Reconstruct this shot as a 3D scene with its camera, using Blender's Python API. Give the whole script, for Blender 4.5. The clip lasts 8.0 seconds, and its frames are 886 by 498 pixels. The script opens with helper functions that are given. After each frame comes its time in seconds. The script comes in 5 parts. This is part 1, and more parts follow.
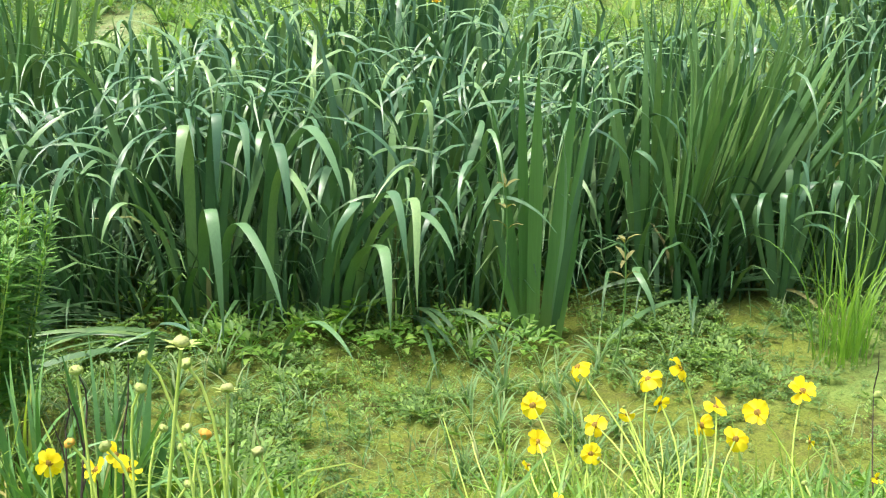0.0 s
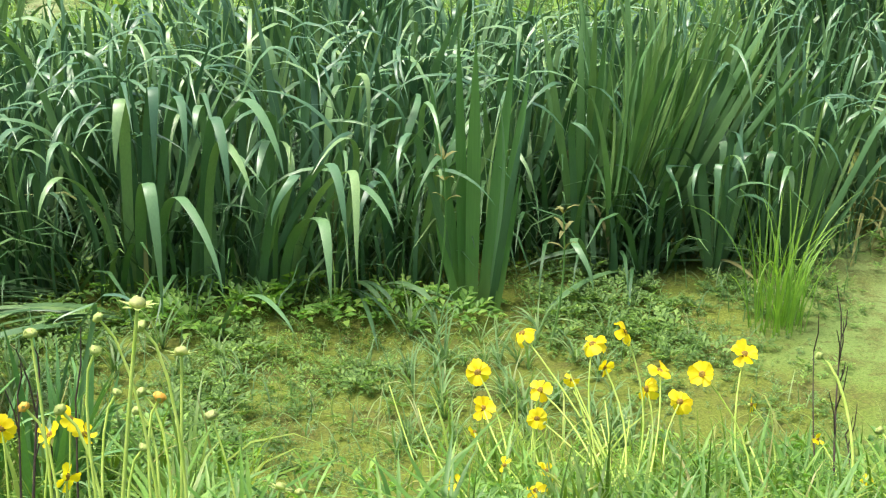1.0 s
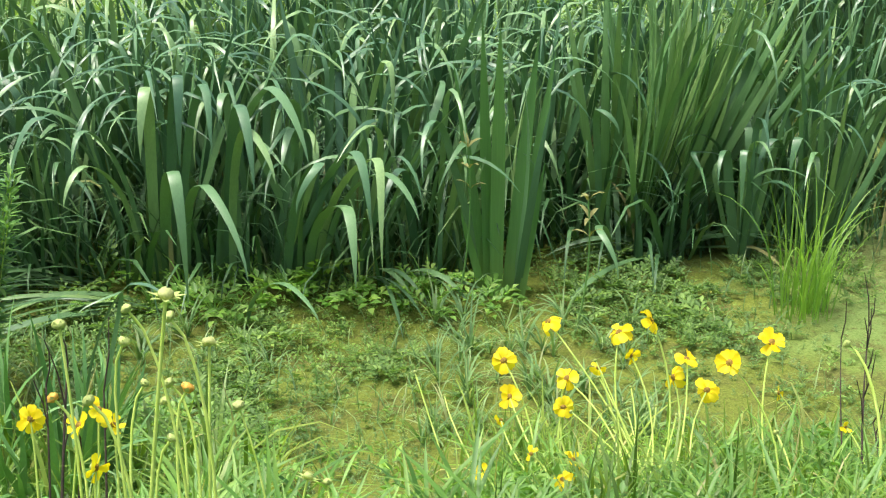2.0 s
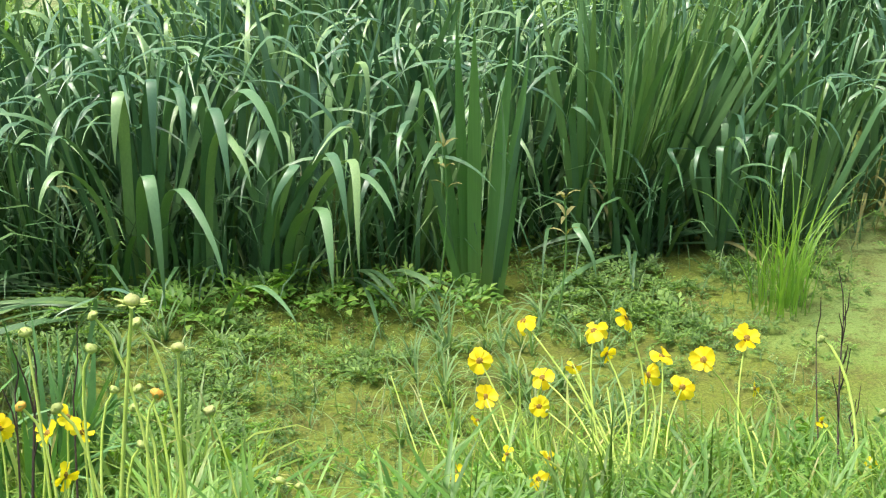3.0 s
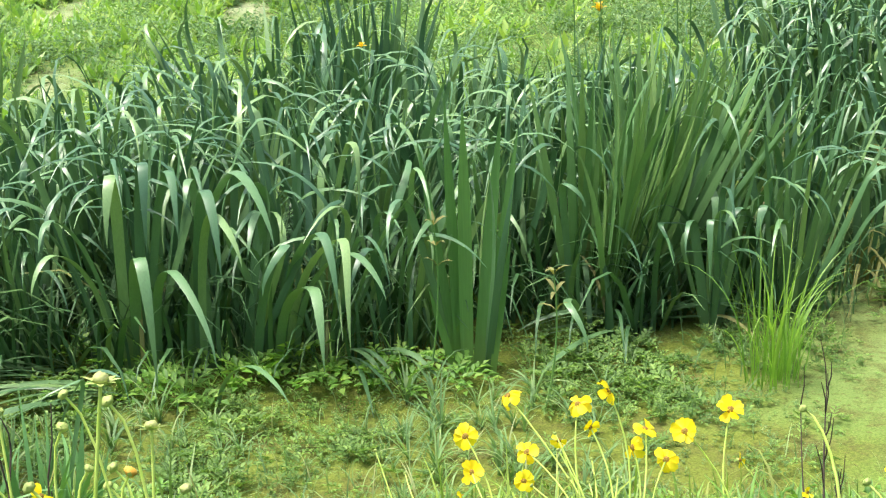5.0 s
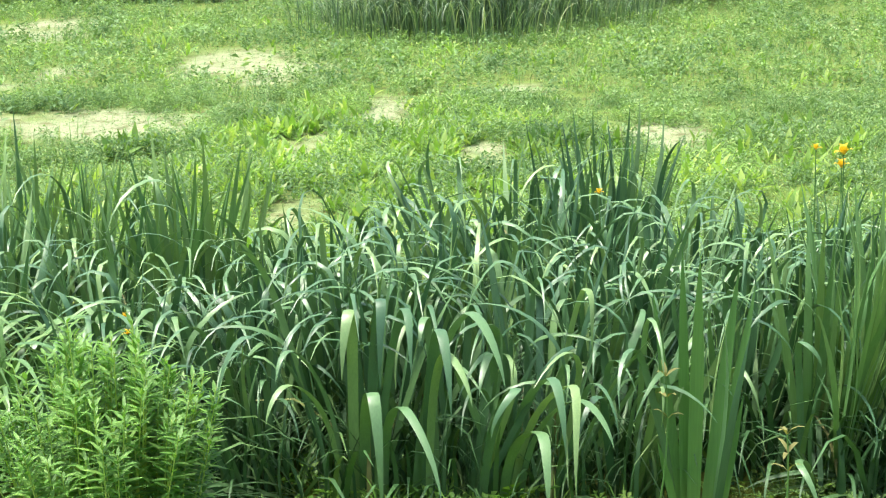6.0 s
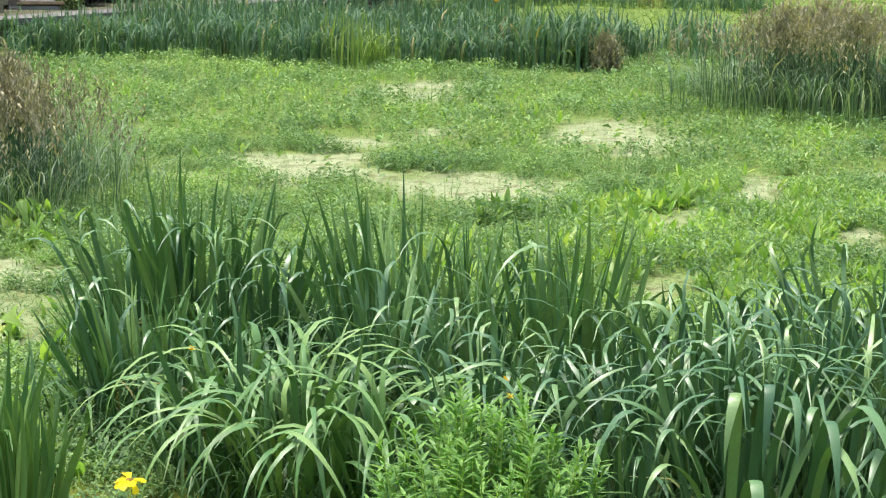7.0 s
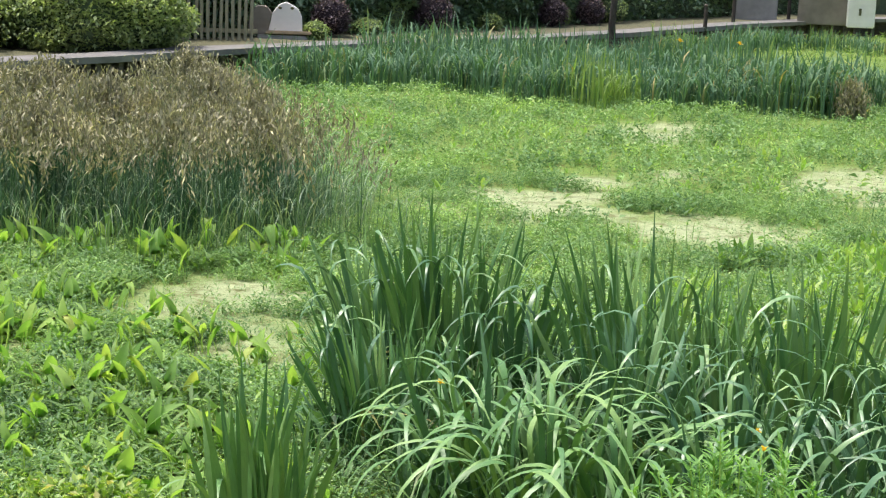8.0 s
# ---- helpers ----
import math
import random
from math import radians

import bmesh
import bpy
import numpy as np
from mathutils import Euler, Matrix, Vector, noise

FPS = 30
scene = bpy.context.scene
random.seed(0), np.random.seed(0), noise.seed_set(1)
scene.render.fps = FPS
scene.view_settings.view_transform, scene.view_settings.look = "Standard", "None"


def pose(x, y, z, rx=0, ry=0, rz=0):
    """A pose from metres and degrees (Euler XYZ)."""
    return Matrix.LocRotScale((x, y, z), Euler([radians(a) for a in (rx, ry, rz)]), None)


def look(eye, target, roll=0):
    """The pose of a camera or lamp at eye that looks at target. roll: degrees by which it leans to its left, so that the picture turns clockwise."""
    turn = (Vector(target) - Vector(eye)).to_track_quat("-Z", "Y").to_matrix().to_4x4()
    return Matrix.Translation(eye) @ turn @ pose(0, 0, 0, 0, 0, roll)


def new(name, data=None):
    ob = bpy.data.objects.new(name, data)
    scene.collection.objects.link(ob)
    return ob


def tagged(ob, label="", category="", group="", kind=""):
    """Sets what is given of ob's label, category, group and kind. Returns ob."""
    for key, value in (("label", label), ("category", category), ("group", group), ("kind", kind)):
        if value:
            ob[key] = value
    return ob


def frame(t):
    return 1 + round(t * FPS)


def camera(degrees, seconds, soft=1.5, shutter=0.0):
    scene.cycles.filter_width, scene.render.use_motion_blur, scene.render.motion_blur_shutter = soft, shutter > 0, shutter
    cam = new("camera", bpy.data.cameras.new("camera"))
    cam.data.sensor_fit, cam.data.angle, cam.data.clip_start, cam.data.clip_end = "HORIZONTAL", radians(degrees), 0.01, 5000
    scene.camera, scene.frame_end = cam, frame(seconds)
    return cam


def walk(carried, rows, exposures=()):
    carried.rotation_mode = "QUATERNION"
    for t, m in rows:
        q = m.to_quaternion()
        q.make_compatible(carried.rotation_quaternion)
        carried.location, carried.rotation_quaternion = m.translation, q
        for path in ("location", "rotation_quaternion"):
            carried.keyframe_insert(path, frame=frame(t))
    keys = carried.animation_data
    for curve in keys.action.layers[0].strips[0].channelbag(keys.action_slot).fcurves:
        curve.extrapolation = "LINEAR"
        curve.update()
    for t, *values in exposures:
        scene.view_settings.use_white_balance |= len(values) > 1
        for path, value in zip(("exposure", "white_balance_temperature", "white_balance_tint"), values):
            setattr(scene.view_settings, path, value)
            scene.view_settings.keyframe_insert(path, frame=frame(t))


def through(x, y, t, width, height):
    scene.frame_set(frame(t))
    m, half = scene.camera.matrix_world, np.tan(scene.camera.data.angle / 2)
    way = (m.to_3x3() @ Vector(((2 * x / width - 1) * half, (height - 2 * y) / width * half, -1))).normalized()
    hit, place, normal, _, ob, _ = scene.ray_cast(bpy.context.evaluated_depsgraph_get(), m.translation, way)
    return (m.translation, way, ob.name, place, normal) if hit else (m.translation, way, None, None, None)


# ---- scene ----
cam = camera(29.0, 8.0, soft=1.2)
PATH = [
    (0.0, (0.000, 0.000, 2.000), 0.56, -20.24, 0.25),
    (0.5, (-0.018, -0.010, 1.977), -2.35, -20.89, 0.81),
    (1.0, (-0.044, -0.021, 1.970), -2.18, -20.73, 0.70),
    (1.5, (-0.053, -0.018, 1.973), -1.60, -21.15, 0.54),
    (3.0, (-0.025, -0.007, 1.977), -1.88, -21.29, -0.39),
    (3.5, (0.010, -0.006, 1.982), -2.46, -20.92, -0.86),
    (4.0, (0.035, -0.019, 1.993), -2.50, -20.08, -0.99),
    (4.2, (0.041, -0.025, 1.996), -2.58, -19.91, -1.06),
    (5.3, (0.040, -0.033, 1.969), -0.19, -17.45, -1.51),
    (5.5, (0.028, -0.028, 1.980), 1.00, -16.45, -1.38),
    (6.0, (0.004, -0.045, 2.005), 6.18, -13.89, -0.52),
    (6.5, (-0.053, -0.013, 2.002), 12.13, -12.51, 0.76),
    (7.0, (-0.138, -0.015, 1.999), 17.95, -11.59, 1.09),
    (7.5, (-0.204, -0.050, 2.001), 23.86, -11.45, 1.06),
    (8.0, (-0.236, -0.041, 2.005), 25.58, -10.59, 2.32),
]
walk(cam, [(t, pose(*e, 90 + p, 0, y) @ pose(0, 0, 0, 0, 0, r)) for t, e, y, p, r in PATH],
     exposures=[(0.0, 0.81), (0.6, 0.74), (1.5, 0.66), (3.5, 0.65), (4.2, 0.69), (5.5, 0.92), (6.0, 0.93), (6.5, 0.71), (7.0, 0.56), (8.0, 0.57)])

# ---- light: a bright, thinly overcast summer sky ----
world = bpy.data.worlds.new("sky")
scene.world = world
world.use_nodes = True
wn = world.node_tree
sky = wn.nodes.new("ShaderNodeTexSky")
sky.sky_type, sky.sun_disc = "NISHITA", False
sky.sun_elevation, sky.sun_rotation = radians(73), radians(-88)
sky.air_density, sky.dust_density, sky.ozone_density = 1.0, 6.0, 1.0
wn.nodes["Background"].inputs["Strength"].default_value = 0.15
wn.links.new(sky.outputs["Color"], wn.nodes["Background"].inputs["Color"])
sun = new("sun", bpy.data.lights.new("sun", "SUN"))
sun.data.energy, sun.data.angle, sun.data.color = 2.6, radians(16), (1.0, 0.97, 0.92)
SUN_AZ, SUN_EL = radians(-88), radians(73)
sun.matrix_world = look((0, 0, 0), (-math.sin(SUN_AZ) * math.cos(SUN_EL), -math.cos(SUN_AZ) * math.cos(SUN_EL), -math.sin(SUN_EL)))


# ---- materials ----
def nodes_of(name):
    m = bpy.data.materials.new(name)
    m.use_nodes = True
    nt = m.node_tree
    return m, nt, nt.nodes["Principled BSDF"]


def ramp(nt, fac, stops):
    r = nt.nodes.new("ShaderNodeValToRGB")
    while len(r.color_ramp.elements) < len(stops):
        r.color_ramp.elements.new(0.5)
    for el, (p, c) in zip(r.color_ramp.elements, stops):
        el.position, el.color = p, (*c, 1)
    nt.links.new(fac, r.inputs["Fac"])
    return r.outputs["Color"]


def noise_tex(nt, scale, detail=4, rough=0.6, coord="Object", stretch=(1, 1, 1)):
    tc = nt.nodes.new("ShaderNodeTexCoord")
    mp = nt.nodes.new("ShaderNodeMapping")
    mp.inputs["Scale"].default_value = stretch
    n = nt.nodes.new("ShaderNodeTexNoise")
    n.inputs["Scale"].default_value, n.inputs["Detail"].default_value, n.inputs["Roughness"].default_value = scale, detail, rough
    nt.links.new(tc.outputs[coord], mp.inputs["Vector"])
    nt.links.new(mp.outputs["Vector"], n.inputs["Vector"])
    return n.outputs["Fac"]


def blend(nt, a, b, fac, mode="MIX"):
    mx = nt.nodes.new("ShaderNodeMix")
    mx.data_type, mx.blend_type = "RGBA", mode
    for sock, v in ((mx.inputs[0], fac), (mx.inputs[6], a), (mx.inputs[7], b)):
        if isinstance(v, (int, float)):
            sock.default_value = v
        elif isinstance(v, tuple):
            sock.default_value = (*v, 1)
        else:
            nt.links.new(v, sock)
    return mx.outputs[2]


def bump(nt, bsdf, height, strength, distance):
    b = nt.nodes.new("ShaderNodeBump")
    b.inputs["Strength"].default_value, b.inputs["Distance"].default_value = strength, distance
    nt.links.new(height, b.inputs["Height"])
    nt.links.new(b.outputs["Normal"], bsdf.inputs["Normal"])


def leaf_material(name, stops, rough=0.45, through=0.25, per="island", streak=(6, 60), spec=0.5, vein=0.3, sheath_and_shade=None):
    """Leaf: a shade for each leaf, fine streaks along it, light coming through."""
    m, nt, b = nodes_of(name)
    if per == "object":
        rnd = nt.nodes.new("ShaderNodeObjectInfo").outputs["Random"]
    else:
        rnd = nt.nodes.new("ShaderNodeNewGeometry").outputs["Random Per Island"]
    col = ramp(nt, rnd, stops)
    fine = noise_tex(nt, streak[0], 3, 0.6, "Object", (streak[1] / streak[0], streak[1] / streak[0], 1))
    col = blend(nt, col, ramp(nt, fine, [(0.25, (0.55, 0.6, 0.5)), (0.75, (1.25, 1.2, 1.15))]), vein, "MULTIPLY")
    # leaf feet: a pale sheath on young iris, painted clump shade on the others
    if sheath_and_shade:
        tc, xyz, low = (nt.nodes.new(k) for k in ("ShaderNodeTexCoord", "ShaderNodeSeparateXYZ", "ShaderNodeMapRange"))
        nt.links.new(tc.outputs["Object"], xyz.inputs[0])
        nt.links.new(xyz.outputs["Z"], low.inputs["Value"])
        low.inputs["From Min"].default_value, low.inputs["From Max"].default_value = 0.0, 0.2
        low.inputs["To Min"].default_value, low.inputs["To Max"].default_value = 0.6, 0.0
        col = blend(nt, col, sheath_and_shade, low.outputs["Result"])
    if per == "island":
        # broad random tone; on the weed it also paints in shading of mounds
        broad = noise_tex(nt, 0.8, 4, 0.65)
        col = blend(nt, col, ramp(nt, broad, [(0.32, (0.58, 0.66, 0.68)), (0.5, (1, 1, 1)), (0.68, (1.35, 1.28, 1.05))]), 0.95, "MULTIPLY")
    nt.links.new(col, b.inputs["Base Color"])
    b.inputs["Roughness"].default_value = rough
    b.inputs["Specular IOR Level"].default_value = spec
    tr = nt.nodes.new("ShaderNodeBsdfTranslucent")
    bright = blend(nt, col, (1.5, 1.6, 0.7), 1.0, "MULTIPLY")
    nt.links.new(bright, tr.inputs["Color"])
    mix = nt.nodes.new("ShaderNodeMixShader")
    mix.inputs[0].default_value = through
    nt.links.new(b.outputs[0], mix.inputs[1])
    nt.links.new(tr.outputs[0], mix.inputs[2])
    nt.links.new(mix.outputs[0], nt.nodes["Material Output"].inputs["Surface"])
    return m


def plain_material(name, stops, scale=8, rough=0.7, bump_at=(40, 0.4, 0.01), stretch=(1, 1, 1), spec=0.5):
    m, nt, b = nodes_of(name)
    big = noise_tex(nt, scale, 6, 0.6, "Object", stretch)
    nt.links.new(ramp(nt, big, stops), b.inputs["Base Color"])
    b.inputs["Roughness"].default_value = rough
    b.inputs["Specular IOR Level"].default_value = spec
    bump(nt, b, noise_tex(nt, bump_at[0], 5, 0.65, "Object", stretch), bump_at[1], bump_at[2])
    return m


# the last colour tones the leaf feet down for shade inside the clump
M_IRIS = leaf_material("iris_leaf", [(0.0, (0.055, 0.15, 0.07)), (0.45, (0.1, 0.228, 0.095)), (0.8, (0.155, 0.3, 0.115)), (1.0, (0.25, 0.4, 0.14))],
                       0.4, 0.06, "object", (5, 220), 0.75, 0.4, (0.1, 0.19, 0.055))
M_IRIS_YOUNG = leaf_material("young_iris_leaf", [(0.0, (0.1, 0.25, 0.07)), (1.0, (0.17, 0.36, 0.1))], 0.42, 0.14, "object", (5, 220), 0.6, 0.4, (0.24, 0.36, 0.09))
# far irises: greyed and blued, the distance haze mixed into the leaf colour
M_IRIS_HAZED = leaf_material("iris_leaf_hazed", [(0.0, (0.08, 0.17, 0.105)), (0.6, (0.125, 0.24, 0.14)), (0.93, (0.22, 0.33, 0.165)), (1.0, (0.36, 0.32, 0.14))],
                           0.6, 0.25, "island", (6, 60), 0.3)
# darker copy of the iris green, for the shaded gaps between clumps
M_SHOOT_SHADED = leaf_material("iris_shoot_shaded", [(0.0, (0.04, 0.11, 0.04)), (0.7, (0.075, 0.18, 0.06)), (0.95, (0.14, 0.25, 0.08)), (1.0, (0.22, 0.21, 0.08))], 0.5, 0.06, "island", (6, 60), 0.4)
M_DRY = leaf_material("dry_leaf", [(0.0, (0.15, 0.14, 0.05)), (0.5, (0.27, 0.26, 0.095)), (1.0, (0.36, 0.38, 0.16))], 0.75, 0.2, "island", (6, 60), 0.2)
M_SHRUB = leaf_material("shrub_leaf", [(0.0, (0.1, 0.235, 0.05)), (0.6, (0.19, 0.39, 0.08)), (1.0, (0.32, 0.52, 0.12))], 0.55, 0.3)
M_GRASS = leaf_material("grass_blade", [(0.0, (0.1, 0.19, 0.03)), (0.6, (0.2, 0.335, 0.05)), (0.9, (0.31, 0.42, 0.08)), (1.0, (0.46, 0.42, 0.17))], 0.45, 0.35)
M_POND_GRASS = leaf_material("pond_grass", [(0.0, (0.125, 0.23, 0.1)), (0.6, (0.2, 0.345, 0.14)), (0.92, (0.3, 0.42, 0.185)), (1.0, (0.4, 0.43, 0.23))], 0.55, 0.3, "island", (6, 60), 0.25)
M_TUFT = leaf_material("lime_grass", [(0.0, (0.14, 0.3, 0.045)), (1.0, (0.3, 0.49, 0.09))], 0.45, 0.4, "object")
M_WEED = leaf_material("water_weed", [(0.0, (0.13, 0.235, 0.11)), (0.6, (0.205, 0.345, 0.16)), (0.92, (0.285, 0.43, 0.205)), (1.0, (0.38, 0.47, 0.25))], 0.6, 0.28, "island", (6, 60), 0.25)
M_BANK = leaf_material("bank_herb", [(0.0, (0.1, 0.24, 0.04)), (0.6, (0.18, 0.37, 0.06)), (1.0, (0.3, 0.48, 0.1))], 0.5, 0.3)
M_WEED_DARK = leaf_material("low_herb", [(0.0, (0.1, 0.19, 0.05)), (0.7, (0.17, 0.3, 0.075)), (1.0, (0.27, 0.42, 0.11))], 0.55, 0.3, "island", (6, 60), 0.3)
M_ARROW = leaf_material("arrowhead_leaf", [(0.0, (0.18, 0.34, 0.085)), (0.6, (0.27, 0.44, 0.105)), (0.93, (0.38, 0.52, 0.13)), (1.0, (0.46, 0.5, 0.14))], 0.6, 0.45, "object")
M_LIME = leaf_material("marsh_leaf", [(0.0, (0.17, 0.33, 0.07)), (0.6, (0.27, 0.44, 0.1)), (1.0, (0.4, 0.52, 0.16))], 0.45, 0.35)
M_MEADOW = leaf_material("meadow", [(0.0, (0.17, 0.27, 0.09)), (0.6, (0.23, 0.35, 0.12)), (1.0, (0.32, 0.42, 0.17))], 0.6, 0.3, "island", (6, 60), 0.25)
M_RUSH = leaf_material("rush_stem", [(0.0, (0.035, 0.1, 0.05)), (0.6, (0.06, 0.155, 0.075)), (1.0, (0.17, 0.28, 0.14))], 0.45, 0.15)
# far rush stems: a paler copy of the green, with haze in the colour
M_RUSH_HAZED = leaf_material("hazed_rush_stem", [(0.0, (0.08, 0.155, 0.085)), (0.6, (0.12, 0.21, 0.115)), (1.0, (0.19, 0.29, 0.16))], 0.55, 0.15, "island", (6, 60), 0.3)
M_RUSH_LIGHT = leaf_material("rush_leaf", [(0.0, (0.1, 0.19, 0.11)), (0.6, (0.17, 0.28, 0.165)), (1.0, (0.38, 0.45, 0.3))], 0.45, 0.2)
M_SEED = leaf_material("rush_seed", [(0.0, (0.19, 0.18, 0.125)), (0.5, (0.33, 0.31, 0.21)), (0.82, (0.46, 0.43, 0.29)), (1.0, (0.58, 0.54, 0.38))], 0.8, 0.15)
# far seed heads lightened for haze in the same way
M_SEED_HAZED = leaf_material("hazed_rush_seed", [(0.0, (0.24, 0.235, 0.17)), (0.6, (0.34, 0.32, 0.23)), (1.0, (0.43, 0.4, 0.28))], 0.8, 0.3)
M_HEDGE = leaf_material("hedge_leaf", [(0.0, (0.12, 0.19, 0.12)), (0.6, (0.19, 0.3, 0.17)), (1.0, (0.3, 0.4, 0.23))], 0.45, 0.15)
M_HEDGE_LIGHT = leaf_material("privet_leaf", [(0.0, (0.2, 0.27, 0.13)), (0.6, (0.29, 0.37, 0.18)), (1.0, (0.42, 0.49, 0.26))], 0.55, 0.28)
M_PURPLE = leaf_material("purple_leaf", [(0.0, (0.07, 0.048, 0.07)), (0.6, (0.12, 0.085, 0.115)), (1.0, (0.2, 0.14, 0.17))], 0.5, 0.12)
M_PETAL = leaf_material("yellow_petal", [(0.0, (0.94, 0.7, 0.01)), (1.0, (0.96, 0.8, 0.03))], 0.5, 0.35, "object", (10, 200), 0.3, 0.15)
M_IRIS_PETAL = leaf_material("iris_petal", [(0.0, (0.75, 0.45, 0.02)), (1.0, (0.85, 0.62, 0.06))], 0.5, 0.3)
M_DISC = plain_material("flower_disc", [(0.3, (0.16, 0.09, 0.012)), (0.7, (0.42, 0.28, 0.03))], 300, 0.8, (500, 0.8, 0.002))
M_BUD = plain_material("green_bud", [(0.3, (0.3, 0.4, 0.09)), (0.7, (0.46, 0.54, 0.16))], 120, 0.6, (300, 0.5, 0.002))
M_BUD_TAN = plain_material("tan_bud", [(0.3, (0.31, 0.36, 0.11)), (0.7, (0.46, 0.5, 0.18))], 120, 0.7, (300, 0.5, 0.002))
M_BUD_ORANGE = plain_material("orange_bud", [(0.3, (0.6, 0.3, 0.03)), (0.7, (0.8, 0.5, 0.08))], 120, 0.7, (300, 0.5, 0.002))
M_STEM = plain_material("flower_stem", [(0.3, (0.42, 0.6, 0.08)), (0.7, (0.6, 0.73, 0.18))], 20, 0.5, (80, 0.2, 0.002))
M_TWIG = plain_material("dead_stem", [(0.3, (0.025, 0.018, 0.015)), (0.7, (0.08, 0.055, 0.04))], 60, 0.8, (150, 0.5, 0.002))
M_WOOD = plain_material("weathered_wood", [(0.3, (0.05, 0.04, 0.03)), (0.7, (0.16, 0.14, 0.11))], 6, 0.8, (60, 0.5, 0.01), (1, 1, 6))
M_FENCE = plain_material("fence_wood", [(0.3, (0.26, 0.25, 0.16)), (0.7, (0.42, 0.4, 0.27))], 6, 0.8, (60, 0.5, 0.01), (8, 8, 1))
M_CONCRETE = plain_material("path_concrete", [(0.3, (0.13, 0.125, 0.12)), (0.7, (0.23, 0.22, 0.215))], 2.5, 0.85, (60, 0.5, 0.01))
M_PLASTER = plain_material("white_plaster", [(0.25, (0.76, 0.73, 0.7)), (0.6, (0.9, 0.87, 0.84))], 3, 0.85, (60, 0.3, 0.005))
M_BEIGE = plain_material("beige_render", [(0.3, (0.17, 0.15, 0.12)), (0.7, (0.3, 0.27, 0.23))], 2.2, 0.9, (40, 0.4, 0.01))
M_GREY = plain_material("grey_render", [(0.3, (0.2, 0.2, 0.2)), (0.7, (0.36, 0.36, 0.35))], 2.2, 0.9, (40, 0.4, 0.01))
M_TILE = plain_material("clay_tile", [(0.3, (0.28, 0.21, 0.13)), (0.7, (0.45, 0.36, 0.24))], 8, 0.8, (60, 0.4, 0.01))
M_BARK = plain_material("bark", [(0.3, (0.03, 0.026, 0.022)), (0.7, (0.1, 0.085, 0.07))], 10, 0.9, (40, 0.9, 0.02), (4, 4, 1))
M_SOIL = plain_material("dark_soil", [(0.3, (0.06, 0.065, 0.035)), (0.7, (0.15, 0.14, 0.07))], 10, 0.9, (60, 0.6, 0.01))


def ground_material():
    """Duckweed over shallow water: open sheets paling with distance, green under the weed, olive mud by the bank."""
    m, nt, b = nodes_of("duckweed")
    speck = noise_tex(nt, 150, 3, 0.7)
    clot = noise_tex(nt, 34, 5, 0.7)
    mid = noise_tex(nt, 6, 8, 0.7)
    wide = noise_tex(nt, 0.9, 5, 0.6)
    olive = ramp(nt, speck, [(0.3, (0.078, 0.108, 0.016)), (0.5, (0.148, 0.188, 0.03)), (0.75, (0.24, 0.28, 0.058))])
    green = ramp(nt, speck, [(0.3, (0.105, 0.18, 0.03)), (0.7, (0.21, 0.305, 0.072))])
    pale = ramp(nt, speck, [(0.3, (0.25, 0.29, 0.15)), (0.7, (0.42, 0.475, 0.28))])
    tc = nt.nodes.new("ShaderNodeTexCoord")
    xyz = nt.nodes.new("ShaderNodeSeparateXYZ")
    nt.links.new(tc.outputs["Object"], xyz.inputs[0])

    def along(sock, a, c):
        r = nt.nodes.new("ShaderNodeMapRange")
        r.inputs["From Min"].default_value, r.inputs["From Max"].default_value = a, c
        nt.links.new(sock, r.inputs["Value"])
        return r.outputs["Result"]

    bare = nt.nodes.new("ShaderNodeAttribute")
    bare.attribute_name = "bare"
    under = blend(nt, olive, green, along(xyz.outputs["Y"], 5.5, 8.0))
    # open patches go from green at y 4 to pale at y 8
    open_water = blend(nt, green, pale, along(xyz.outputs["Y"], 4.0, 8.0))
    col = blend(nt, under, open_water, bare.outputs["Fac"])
    col = blend(nt, col, green, ramp(nt, wide, [(0.52, (0, 0, 0)), (0.68, (0.6, 0.6, 0.6))]))
    mud = ramp(nt, speck, [(0.3, (0.05, 0.055, 0.014)), (0.7, (0.18, 0.175, 0.052))])
    col = blend(nt, col, mud, ramp(nt, mid, [(0.36, (0.85, 0.85, 0.85)), (0.5, (0, 0, 0))]))
    col = blend(nt, col, mud, ramp(nt, clot, [(0.36, (0.75, 0.75, 0.75)), (0.46, (0, 0, 0))]))
    turf = ramp(nt, mid, [(0.3, (0.04, 0.06, 0.014)), (0.5, (0.09, 0.14, 0.028)), (0.7, (0.15, 0.22, 0.045))])
    col = blend(nt, col, turf, along(xyz.outputs["Z"], 0.3, 0.44))
    nt.links.new(col, b.inputs["Base Color"])
    b.inputs["Roughness"].default_value = 0.7
    b.inputs["Specular IOR Level"].default_value = 0.12
    bump(nt, b, clot, 0.7, 0.012)
    return m


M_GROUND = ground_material()


